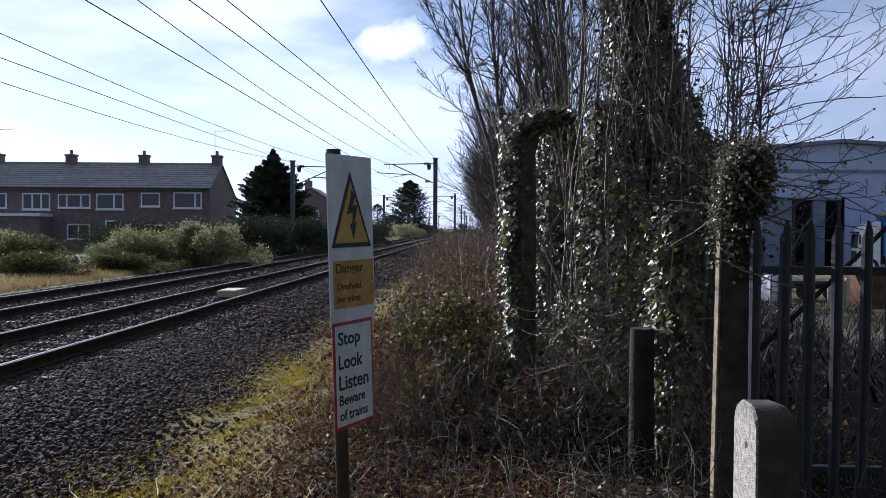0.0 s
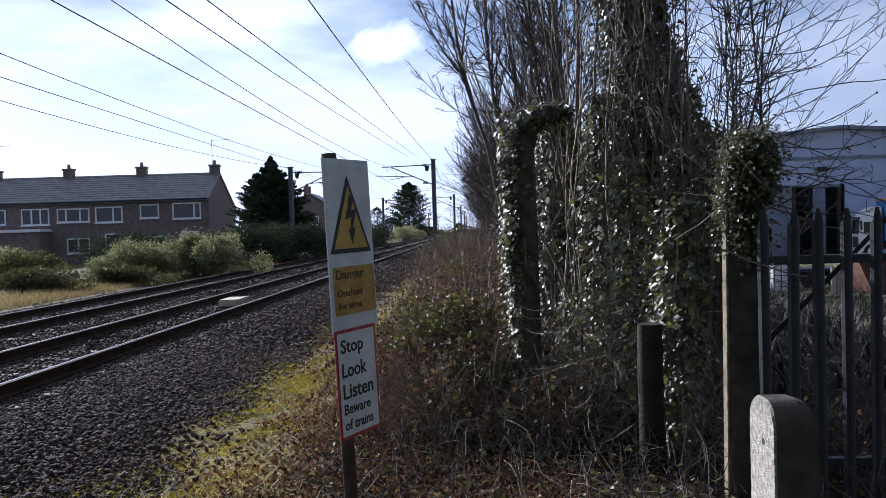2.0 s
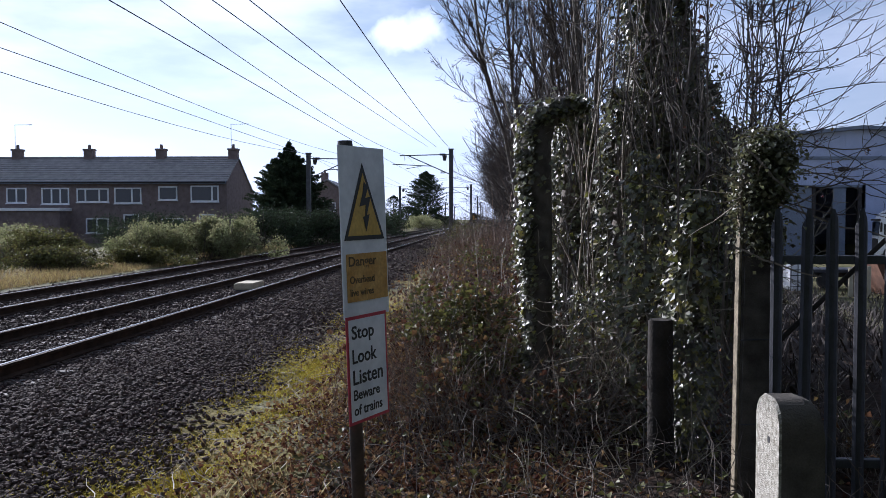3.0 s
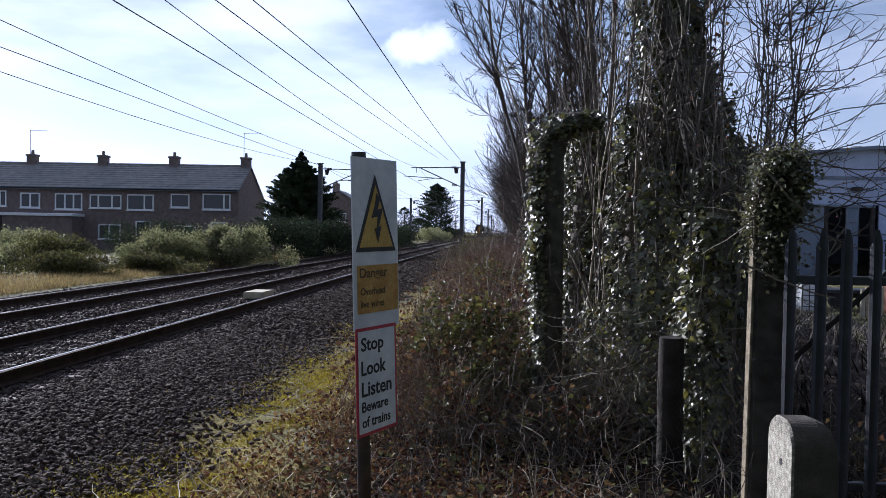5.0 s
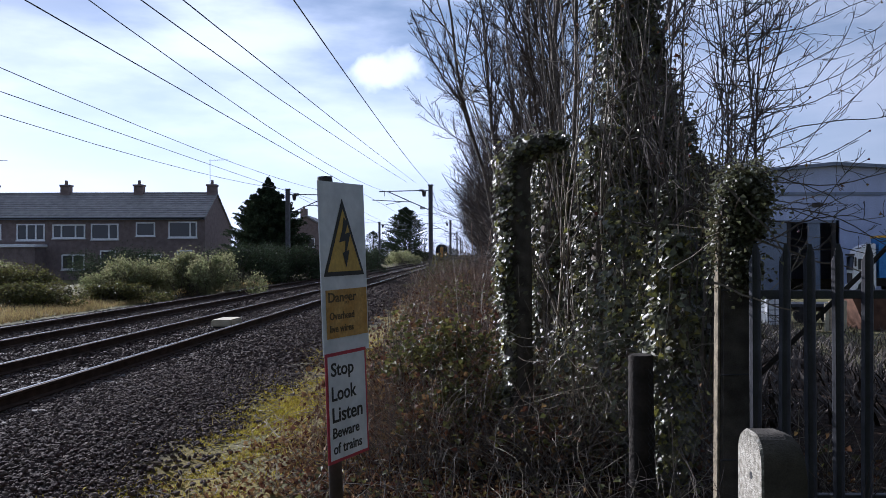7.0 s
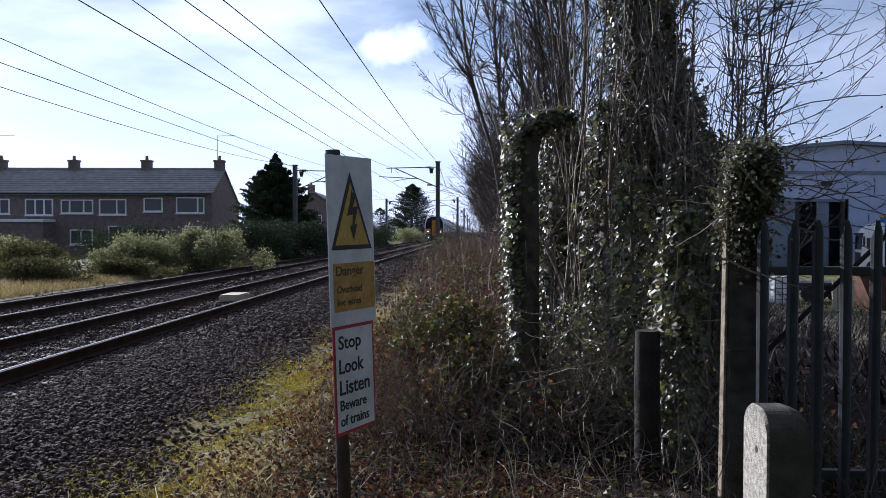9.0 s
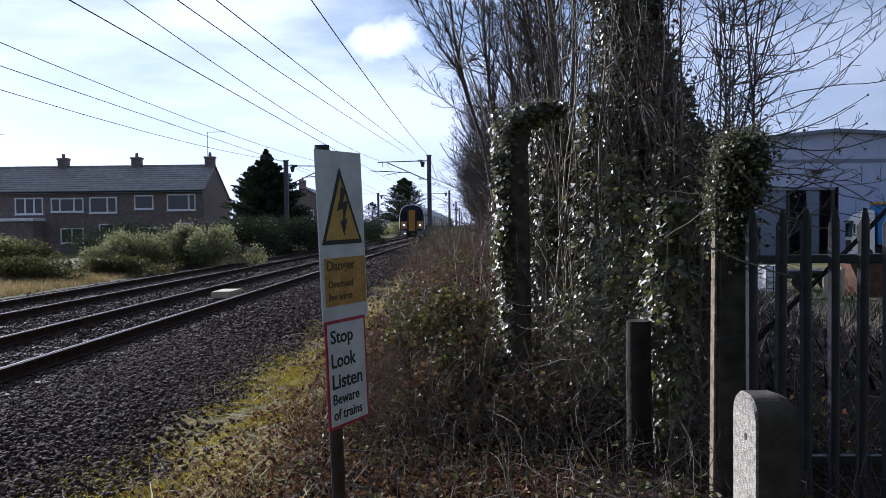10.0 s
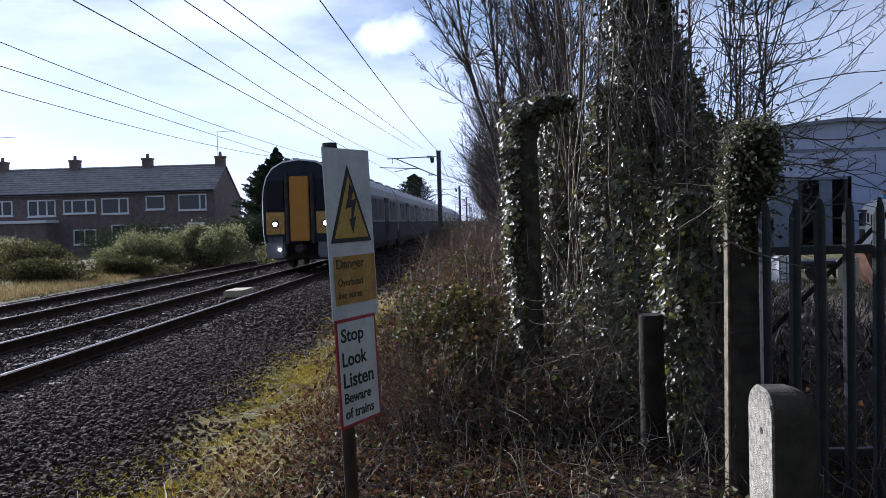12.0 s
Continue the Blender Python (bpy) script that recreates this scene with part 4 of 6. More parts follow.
# ---- warning sign ----
def build_sign():
    s = thing("warning_sign", pose(-0.522, 4.2, -0.15) @ pose(0, 0, 0, 0, -1.9, 0) @ pose(0, 0, 0, 0, 0, 61.0), "railway crossing warning sign, white panels on a brown steel post", "sign")
    part("post", rodded((0.125, 0.045, -0.2), (0.125, 0.045, 2.165), 0.036, 0.036, 16), M["post_steel"], s, smooth=True)
    part("post_cap", rodded((0.125, 0.045, 2.14), (0.125, 0.045, 2.175), 0.041, 0.039, 16), M["black"], s)
    for z in (1.5, 1.95, 0.85, 1.2):
        part("clip", boxed(0.085, 0.165, 0.005, 0.04, z, z + 0.03, 0.004, 1), M["galv"], s)
    up = part("upper_panel", boxed(0, 0.41, -0.002, 0.004, 1.25, 2.145, 0.0), M["sign_white"], s, "white electrical danger panel")

    def flat(name, outline, y, mt, parent, label=""):
        return part(name, prism(bmesh.new(), outline, y, y + 0.0015), mt, parent, label)

    flat("triangle_border", ((0.02, 1.655), (0.385, 1.655), (0.2, 2.06)), -0.005, M["black"], up)
    flat("triangle", ((0.052, 1.678), (0.353, 1.678), (0.2, 2.005)), -0.0075, M["sign_yellow"], up, "yellow warning triangle")
    bolt = ((0.205, 1.965), (0.238, 1.93), (0.212, 1.875), (0.262, 1.885), (0.222, 1.785), (0.246, 1.79), (0.214, 1.70), (0.186, 1.775), (0.206, 1.78), (0.214, 1.84), (0.158, 1.83), (0.19, 1.90))
    flat("lightning_bolt", bolt, -0.010, M["black"], up)
    flat("yellow_plate", ((0.03, 1.335), (0.40, 1.335), (0.40, 1.585), (0.03, 1.585)), -0.005, M["ochre"], up, "sun-faded ochre text plate")
    for word, x, z, w, h in (("Danger", 0.05, 1.505, 0.25, 0.066), ("Overhead", 0.055, 1.43, 0.22, 0.04), ("live wires", 0.055, 1.365, 0.21, 0.038)):
        me = letters(word, w, h)
        me.materials.append(M["faded_ink"])
        part("lettering", me, None, up).location = (x, -0.0053, z)
    lo = part("lower_panel", boxed(0.005, 0.37, -0.006, -0.001, 0.70, 1.262, 0.0), M["red"], s, "white panel with red border and black words")
    flat("white_field", ((0.022, 0.717), (0.353, 0.717), (0.353, 1.245), (0.022, 1.245)), -0.0085, M["sign_white"], lo)
    for word, x, z, w, h in (("Stop", 0.045, 1.12, 0.20, 0.092), ("Look", 0.045, 1.015, 0.22, 0.075), ("Listen", 0.045, 0.905, 0.27, 0.078), ("Beware", 0.045, 0.825, 0.235, 0.055), ("of trains", 0.045, 0.745, 0.255, 0.055)):
        me = letters(word, w, h)
        me.materials.append(M["black"])
        part("lettering", me, None, lo).location = (x, -0.0088, z)


build_sign()


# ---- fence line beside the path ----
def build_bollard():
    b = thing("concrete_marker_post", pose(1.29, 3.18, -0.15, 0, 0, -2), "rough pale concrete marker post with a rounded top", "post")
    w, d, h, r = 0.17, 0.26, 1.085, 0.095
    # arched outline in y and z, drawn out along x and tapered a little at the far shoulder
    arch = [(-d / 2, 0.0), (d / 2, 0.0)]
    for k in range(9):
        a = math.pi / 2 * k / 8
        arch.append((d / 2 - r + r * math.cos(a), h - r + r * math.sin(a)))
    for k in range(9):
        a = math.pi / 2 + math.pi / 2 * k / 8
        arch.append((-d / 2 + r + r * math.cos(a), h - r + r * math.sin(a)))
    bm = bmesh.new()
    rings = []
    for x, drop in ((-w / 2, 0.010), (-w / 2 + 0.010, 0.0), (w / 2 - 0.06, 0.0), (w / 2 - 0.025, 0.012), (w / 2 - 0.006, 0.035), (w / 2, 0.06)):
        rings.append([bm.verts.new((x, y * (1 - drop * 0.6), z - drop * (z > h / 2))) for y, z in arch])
    bm.faces.new(rings[0])
    bm.faces.new(rings[-1][::-1])
    for a, c in zip(rings[:-1], rings[1:]):
        for k in range(len(arch)):
            q = (k + 1) % len(arch)
            bm.faces.new((a[q], a[k], c[k], c[q]))
    # shade painted on the cast sides, sunlight on the paler end face
    shaft = part("shaft", bm, M["concrete"], b, "concrete sides darker for shade, end face paler for sunlight")
    shaft.data.materials.append(M["lit_concrete"])
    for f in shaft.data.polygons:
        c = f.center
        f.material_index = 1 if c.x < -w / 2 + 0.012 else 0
    part("bolt_hole", rodded((-w / 2 - 0.0015, -0.02, 0.92), (-w / 2 + 0.03, -0.02, 0.92), 0.014, 0.014, 12), M["black"], b, "dark bolt hole")


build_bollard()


def build_stump():
    rng = np.random.default_rng(5)
    z = float(ground_z(np.array(1.4), np.array(5.6)))
    t = thing("timber_post", pose(1.40, 5.62, z, 1.0, -0.6), "old dark round timber post, cut flat", "post")
    pts = [(0, 0, -0.1), (0.004, 0, 0.3), (0, 0.004, 0.65), (0.002, 0, 0.93 - z)]
    me = tubes_mesh("shaft", [(pts, (0.092, 0.088, 0.085, 0.082))], M["dark_wood"], 16)
    part("shaft", me, None, t)
    part("cut_top", rodded((0.002, 0, 0.90 - z), (0.002, 0, 0.935 - z), 0.0815, 0.076, 16), M["dark_wood"], t)


build_stump()


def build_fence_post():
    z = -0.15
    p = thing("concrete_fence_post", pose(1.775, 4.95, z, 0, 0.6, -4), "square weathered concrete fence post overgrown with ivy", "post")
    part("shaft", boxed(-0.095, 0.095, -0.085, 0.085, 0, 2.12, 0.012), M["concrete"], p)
    # thin pale strip paints sunlight onto the shaft's left side
    part("batten", boxed(-0.113, -0.097, -0.07, 0.02, 0.02, 2.0, 0.004, 1), M["lit_strip"], p, "pale grained strip standing in for the sunlit side")
    for h in (0.55, 1.05, 1.55):
        part("tie_wire", rodded((-0.1, -0.09, h), (0.1, -0.09, h + 0.01), 0.004, 0.004, 5), M["galv"], p)


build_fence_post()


def build_palisade():
    f = thing("palisade_fence", pose(1.884, 4.72, -0.12, 0, 0, -2), "dark galvanised steel palisade fence with pointed pales", "fence")
    for z in (0.33, 1.5):
        part("rail", boxed(-0.02, 3.4, 0.02, 0.07, z - 0.025, z + 0.025, 0.004, 1), M["galv"], f)
    bm = bmesh.new()
    # folded pale: a shallow W in plan, with a three pointed top
    plan = [(-0.034, 0.014), (-0.022, -0.004), (-0.01, 0.006), (0.01, 0.006), (0.022, -0.004), (0.034, 0.014)]
    tops = [1.69, 1.735, 1.79, 1.79, 1.735, 1.69]
    a = [[bm.verts.new((x, y + dy, 0.02)) for x, y in plan] for dy in (0, 0.003)]
    b = [[bm.verts.new((x, y + dy, h)) for (x, y), h in zip(plan, tops)] for dy in (0, 0.003)]
    for k in range(5):
        bm.faces.new((a[0][k], a[0][k + 1], b[0][k + 1], b[0][k]))
        bm.faces.new((a[1][k + 1], a[1][k], b[1][k], b[1][k + 1]))
        bm.faces.new((b[0][k], b[0][k + 1], b[1][k + 1], b[1][k]))
    for k in (0, 5):
        bm.faces.new((a[0][k], b[0][k], b[1][k], a[1][k]))
    first = part("pale", bm, M["galv"], f)
    first.location = (-0.05, 0, 0)
    for k in range(1, 22):
        o = new("pale", first.data)
        o.parent, o.location = f, (-0.05 + 0.156 * k, 0, 0)
        o.rotation_euler = (0, radians(random.uniform(-0.8, 0.8)), radians(random.uniform(-3, 3)))


build_palisade()


# ---- stones of the track bed ----
def build_stones():
    rng = np.random.default_rng(11)
    t = (1 + 5 ** 0.5) / 2
    ico = np.array([(-1, t, 0), (1, t, 0), (-1, -t, 0), (1, -t, 0), (0, -1, t), (0, 1, t), (0, -1, -t), (0, 1, -t), (t, 0, -1), (t, 0, 1), (-t, 0, -1), (-t, 0, 1)]) / 1.9
    fi = np.array([(0, 11, 5), (0, 5, 1), (0, 1, 7), (0, 7, 10), (0, 10, 11), (1, 5, 9), (5, 11, 4), (11, 10, 2), (10, 7, 6), (7, 1, 8), (3, 9, 4), (3, 4, 2), (3, 2, 6), (3, 6, 8), (3, 8, 9), (4, 9, 5), (2, 4, 11), (6, 2, 10), (8, 6, 7), (9, 8, 1)])
    octa = np.array([(1, 0, 0), (-1, 0, 0), (0, 1, 0), (0, -1, 0), (0, 0, 1), (0, 0, -1)], float)
    fo = np.array([(0, 2, 4), (2, 1, 4), (1, 3, 4), (3, 0, 4), (2, 0, 5), (1, 2, 5), (3, 1, 5), (0, 3, 5)])
    for count, y0, y1, ua, ub, size, base, f in ((33000, 3.5, 13, 0.68, 3.5, 0.0235, ico, fi), (9000, 6, 13, -0.82, 0.52, 0.028, octa, fo), (9000, 9, 24, -2.68, -0.98, 0.036, octa, fo),
                                                 (20000, 12.5, 30, 0.68, 3.45, 0.034, octa, fo), (8000, 13, 34, -0.82, 0.52, 0.042, octa, fo), (9000, 12, 36, -4.17, -2.83, 0.042, octa, fo), (8000, 13, 40, -6.4, -4.33, 0.05, octa, fo),
                                                 (9000, 28, 75, 0.68, 3.4, 0.07, octa, fo), (12000, 32, 80, -6.4, 0.66, 0.07, octa, fo), (3000, 24, 50, -2.68, -0.98, 0.055, octa, fo)):
        y = y0 + (y1 - y0) * rng.random(count) ** 1.25
        u = rng.uniform(ua, ub, count)
        if ub > 3:
            thin = rng.random(count) < np.clip((3.38 + 0.2 * np.sin(y * 2.3) - u) / 0.6, 0.05, 1)
            y, u = y[thin], u[thin]
        x = A0 + SLOPE * y + u
        k = len(x)
        rot = np.linalg.qr(rng.normal(size=(k, 3, 3)))[0]
        s = size * (0.55 + 0.85 * rng.random((k, 1, 1)) ** 1.8) * rng.uniform(0.55, 1.3, (k, 1, 3))
        v = base[None] * (1 + rng.normal(0, 0.13, (k, len(base), 1)))
        v = (v * s) @ rot * (1, 1, 0.68)
        lift = size * rng.uniform(-0.45, 0.75, k)
        v += np.stack([x, y, ground_z(x, y) + lift], -1)[:, None, :]
        faces = (np.arange(k)[:, None, None] * len(base) + f[None]).reshape(-1, 3)
        me = mesh_of("ballast", v.reshape(-1, 3).tolist(), faces.tolist(), M["stone"])
        tagged(new("ballast", me), "grey-brown crushed stone ballast beside the rails", "ballast", kind="stuff")


build_stones()


def build_single_stones():
    """The stones nearest the path, each by itself."""
    rng = np.random.default_rng(16)
    bed = scene.objects["ballast"]
    shapes = []
    for _ in range(6):
        bm = bmesh.new()
        bmesh.ops.create_icosphere(bm, subdivisions=1, radius=0.026)
        k = rng.uniform(0.6, 1.25, 3)
        for v in bm.verts:
            v.co = Vector(v.co[i] * k[i] for i in range(3)) * rng.uniform(0.8, 1.15)
        me = bpy.data.meshes.new("stone")
        bm.to_mesh(me)
        bm.free()
        me.materials.append(M["stone_single"])
        shapes.append(me)
    for i in range(280):
        y, u = rng.uniform(4.6, 7.6), rng.uniform(1.7, 3.7)
        x = A0 + SLOPE * y + u
        o = new("stone", shapes[i % 6])
        o.parent = bed
        o.location = (x, y, float(ground_z(np.array(x), np.array(y))) + rng.uniform(0.015, 0.03))
        o.rotation_euler = rng.uniform(0, 6.28, 3)


build_single_stones()


# ---- the verge and bank ----
def on_ground(x, y, lift=0.0):
    return np.stack([x, y, ground_z(x, y) + lift], -1)


def blades(name, p, height, width, material, rng, lean=0.35):
    n = len(p)
    h = height * rng.uniform(0.4, 1.2, n)
    d = rng.normal(0, 1, (n, 2))
    w = np.stack([d[:, 1], -d[:, 0], np.zeros(n)], 1) * width
    bend = np.stack([d[:, 0] * h * lean, d[:, 1] * h * lean, h], 1)
    v = np.stack([p - w, p + w, p + bend * (0.5, 0.5, 0.62) + w * 0.6, p + bend * (0.5, 0.5, 0.62) - w * 0.6, p + bend], 1).reshape(-1, 3)
    i = np.arange(n)[:, None] * 5
    f = (i + np.array([[0, 1, 2]])).tolist() + (i + np.array([[0, 2, 3]])).tolist() + (i + np.array([[3, 2, 4]])).tolist()
    return mesh_of(name, v.tolist(), f, material)


def build_verge():
    rng = np.random.default_rng(12)
    n = 80000
    y = 3.8 + 14 * rng.random(n) ** 1.5
    u = 3.55 + rng.normal(0, 0.36, n) + 0.14 * np.sin(y * 2)
    x = A0 + SLOPE * y + u
    keep = rng.random(n) < np.clip(0.5 + 0.55 * np.sin(y * 1.1 + x * 1.6) + 0.4 * np.sin(y * 4.1 - x * 5.3), 0.06, 1)
    tagged(new("mossy_grass", blades("mossy_grass", on_ground(x, y)[keep], 0.026, 0.004, M["moss"], rng, 0.9)), "low yellow-green mossy grass beside the stones", "grass", kind="stuff")
    n = 3500
    y = 4.0 + 20 * rng.random(n) ** 1.3
    u = 4.3 + rng.normal(0, 0.5, n)
    x = A0 + SLOPE * y + u
    keep = rng.random(n) < np.clip(0.4 + 0.7 * np.sin(y * 2.3 + x * 3.0), 0.05, 1)
    tagged(new("dry_grass", blades("dry_grass", on_ground(x, y)[keep], 0.13, 0.0035, M["straw"], rng, 0.7)), "dry straw-coloured grass tufts on the bank", "grass", kind="stuff")


def build_litter():
    rng = np.random.default_rng(13)
    for count, y0, y1, xa, xb, size in ((21000, 3.6, 8.0, -2.4, 2.6, 0.042), (9000, 7.5, 15.0, -2.0, 2.6, 0.055)):
        y = y0 + (y1 - y0) * rng.random(count) ** 1.2
        x = rng.uniform(xa, xb, count)
        u = across(x, y)
        keep = rng.random(count) < np.clip((u - 3.5) / 1.0, 0.03, 1)
        # leaves thinned to the right, baring dark soil in place of shade
        keep &= (rng.random(count) < np.where(x > 0.95, 0.1, 0.3)) | (x < 0.55 + 0.35 * np.sin(y * 2.7)) | (y > 7)
        p = on_ground(x, y)[keep]
        p[:, 2] += rng.exponential(0.022, len(p))
        tagged(new("leaf_litter", leaves_mesh("leaf_litter", p, size, M["dead"], rng, up=0.12, fold=0.35, aspect=0.7)), "brown dead leaves lying over the bank", "leaf litter", kind="stuff")
    n = 1300
    y = 4 + 5 * rng.random(n)
    x = rng.uniform(-1.6, 2.3, n)
    p = on_ground(x, y)[across(x, y) > 4.5]
    p[:, 2] += rng.uniform(0.02, 0.14, len(p))
    tagged(new("ground_ivy", leaves_mesh("ground_ivy", p, 0.05, M["bramble"], rng, up=0.8)), "scattered green leaves of low ivy and bramble", "ground cover", kind="stuff")


def build_single_leaves():
    """The dead leaves nearest the path, each by itself."""
    rng = np.random.default_rng(17)
    bed = scene.objects["leaf_litter"]
    shapes = [leaves_mesh("dead_leaf", np.zeros((1, 3)), s, M["dead_single"], rng, up=1.5, aspect=0.75) for s in (0.05, 0.055, 0.065, 0.045)]
    for i in range(260):
        y, x = rng.uniform(4.4, 6.4), rng.uniform(-1.2, 1.6)
        # single leaves also kept off the soil left dark for shade
        if across(x, y) < 4.0 or x > 0.9:
            continue
        o = new("dead_leaf", shapes[i % 4])
        o.parent = bed
        o.location = (x, y, float(ground_z(np.array(x), np.array(y))) + rng.uniform(0.02, 0.06))
        o.rotation_euler = (rng.normal() * 0.5, rng.normal() * 0.5, rng.uniform(0, 6.28))


def build_canes():
    """Arching canes and dead stalks, thick on the bank."""
    rng = np.random.default_rng(14)
    for name, count, y0, y1, ua, ub, h0, h1, r, mt, bend, lab in (
        ("dead_stalk", 2100, 6.4, 20, 4.4, 7.6, 0.35, 0.95, 0.0036, "stalk", 0.16, "thin brown dead stalks standing on the bank"),
        ("dead_stalk", 2600, 18, 60, 4.3, 7.6, 0.5, 1.25, 0.0075, "stalk", 0.16, "thin brown dead stalks standing on the bank"),
        ("bramble_cane", 260, 4.3, 9.0, 4.7, 8.2, 0.35, 0.95, 0.0032, "pale_twig", 0.34, "tangled dry bramble canes over the bank"),
        ("bramble_cane", 900, 4.3, 10.0, 4.7, 8.4, 0.3, 0.9, 0.0036, "twig", 0.36, "tangled dark bramble canes over the bank"),
    ):
        lines = []
        y = y0 + (y1 - y0) * rng.random(count) ** 1.2
        u = rng.uniform(ua, ub, count)
        p = on_ground(A0 + SLOPE * y + u, y, -0.02)
        for q in p:
            ln = rng.uniform(h0, h1)
            w = wander(rng, q, (rng.normal() * 0.35, rng.normal() * 0.35, 1), ln, 6, bend, -0.05 if bend > 0.3 else 0.0)
            lines.append((w, np.linspace(r, r * 0.4, 7)))
            if bend < 0.3:
                for _ in range(3):
                    k = rng.integers(2, 6)
                    s = wander(rng, w[k], (rng.normal() * 0.6, rng.normal() * 0.6, 0.8), ln * 0.35, 3, 0.2)
                    lines.append((s, np.linspace(r * 0.6, r * 0.3, 4)))
        tagged(new(name, tubes_mesh(name, lines, M[mt])), lab, "dead stems", kind="stuff")
    # withered leaves still hanging on the stalks
    n = 9000
    y = 7 + 26 * rng.random(n) ** 1.3
    u = rng.uniform(4.2, 7.5, n)
    p = on_ground(A0 + SLOPE * y + u, y)
    p[:, 2] += rng.uniform(0.05, 0.75, n)
    tagged(new("withered_leaves", leaves_mesh("withered_leaves", p, 0.05, M["dead"], rng, up=0.1)), "withered brown leaves clinging to the dead stalks", "dead leaves", kind="stuff")


def build_fallen_twigs():
    rng = np.random.default_rng(15)
    lines = []
    for _ in range(240):
        y = 4 + 9 * rng.random() ** 1.3
        u = 3.2 + abs(rng.normal(0, 0.9))
        q = on_ground(np.array(A0 + SLOPE * y + u), np.array(y), 0.02)
        a = rng.uniform(0, 6.28)
        w = wander(rng, q, (math.cos(a), math.sin(a), 0.15), rng.uniform(0.12, 0.5), 5, 0.2)
        w[:, 2] = np.maximum(w[:, 2], ground_z(w[:, 0], w[:, 1]) + 0.012)
        lines.append((w, np.linspace(0.0045, 0.002, 6)))
    tagged(new("fallen_twig", tubes_mesh("fallen_twig", lines, M["pale_twig"])), "pale fallen twigs lying on the verge", "twigs", kind="stuff")


build_fallen_twigs()
build_verge()
build_litter()
build_single_leaves()
build_canes()


def build_bramble(x, y, rx, ry, h, seed, count):
    rng = np.random.default_rng(seed)
    z = float(ground_z(np.array(x), np.array(y)))
    t = thing("bramble_bush", pose(x, y, z), "mound of bramble with green and yellowing leaves on the bank", "bramble bush", "bramble bushes")
    lines = []
    for _ in range(150):
        a = rng.uniform(0, 6.28)
        w = wander(rng, (rng.normal() * rx * 0.4, rng.normal() * ry * 0.4, 0), (math.cos(a) * 0.6, math.sin(a) * 0.6, 1.1), h * rng.uniform(0.9, 1.9), 8, 0.16, -0.10)
        w[:, 2] = np.maximum(w[:, 2], 0.0)
        lines.append((w, np.linspace(0.004, 0.0018, 9)))
    part("cane_tangle", tubes_mesh("cane_tangle", lines[:95], M["twig"]), None, t)
    part("cane_tangle", tubes_mesh("cane_tangle", lines[95:], M["pale_twig"]), None, t, "pale dry canes")
    d = rng.normal(size=(count, 3))
    d /= np.linalg.norm(d, axis=1)[:, None]
    d[:, 2] = np.abs(d[:, 2])
    rr = (1 - rng.exponential(0.16, count)).clip(0.15, 1.15)[:, None]
    az = np.arctan2(d[:, 1], d[:, 0])
    rr *= (1 + 0.28 * np.sin(az * 3 + seed) * np.cos(d[:, 2] * 5 + seed) + 0.14 * np.sin(az * 8 + d[:, 2] * 11))[:, None]
    p = d * rr * np.array((rx, ry, h)) + rng.normal(0, 0.045, (count, 3))
    high = (p[:, 2] > 0.55 * h) & (rng.random(count) < (0.65 if h > 0.6 else 0.15))
    part("foliage", leaves_mesh("foliage", p[high], 0.058, M["bramble"], rng, up=0.5), None, t, "green and yellowing bramble leaves")
    part("withered_foliage", leaves_mesh("withered_foliage", p[~high][::4], 0.05, M["dead"], rng, up=0.3), None, t, "brown withered leaves")


build_bramble(0.12, 8.0, 0.78, 0.55, 1.02, 31, 6500)
build_bramble(-0.25, 8.6, 0.4, 0.5, 0.8, 32, 1600)
build_bramble(0.0, 6.7, 0.5, 0.35, 0.5, 30, 1500)
build_bramble(0.75, 6.3, 0.5, 0.35, 0.45, 29, 1200)
build_bramble(0.25, 7.2, 0.6, 0.4, 0.62, 33, 3500)
build_bramble(1.7, 6.3, 0.5, 0.4, 0.55, 34, 900)
build_bramble(2.6, 5.6, 0.6, 0.4, 0.4, 35, 700)
for k, (y, u, rx, h) in enumerate(((24, 4.7, 0.9, 0.8), (29, 5.0, 1.2, 1.1), (34, 4.6, 1.2, 1.2), (41, 4.9, 1.6, 1.5), (50, 4.9, 2.0, 1.6), (16, 5.6, 0.8, 0.9))):
    build_bramble(A0 + SLOPE * y + u, y, rx, 1.0, h, 36 + k, 1800)


# ---- ivy ----
def ivy_shell(rng, path, radii, count, size, ragged=0.25):
    """Points over a bent column, and the way that each one faces."""
    path, radii = np.asarray(path, float), np.asarray(radii, float)
    seg = np.linalg.norm(np.diff(path, axis=0), axis=1)
    cum = np.r_[0, np.cumsum(seg)] / seg.sum()
    f = rng.random(count)
    c = np.stack([np.interp(f, cum, path[:, k]) for k in range(3)], 1)
    r = np.interp(f, cum, radii)
    a = rng.uniform(0, 2 * np.pi, count)
    lump = 1 + ragged * np.sin(f * 37 + 2 * np.sin(a * 2)) * np.sin(a * 3 + f * 19)
    d = np.stack([np.cos(a), np.sin(a), rng.normal(0, 0.35, count)], 1)
    rr = r * lump * (1 - rng.exponential(0.14, count).clip(0, 0.7)) + rng.exponential(0.1, count) * r * (rng.random(count) < 0.25)
    return c + d * rr[:, None], d


OPEN_SIDE = np.array((-0.6, -0.28, 0.22))      # ivy leaves turn to the open railway


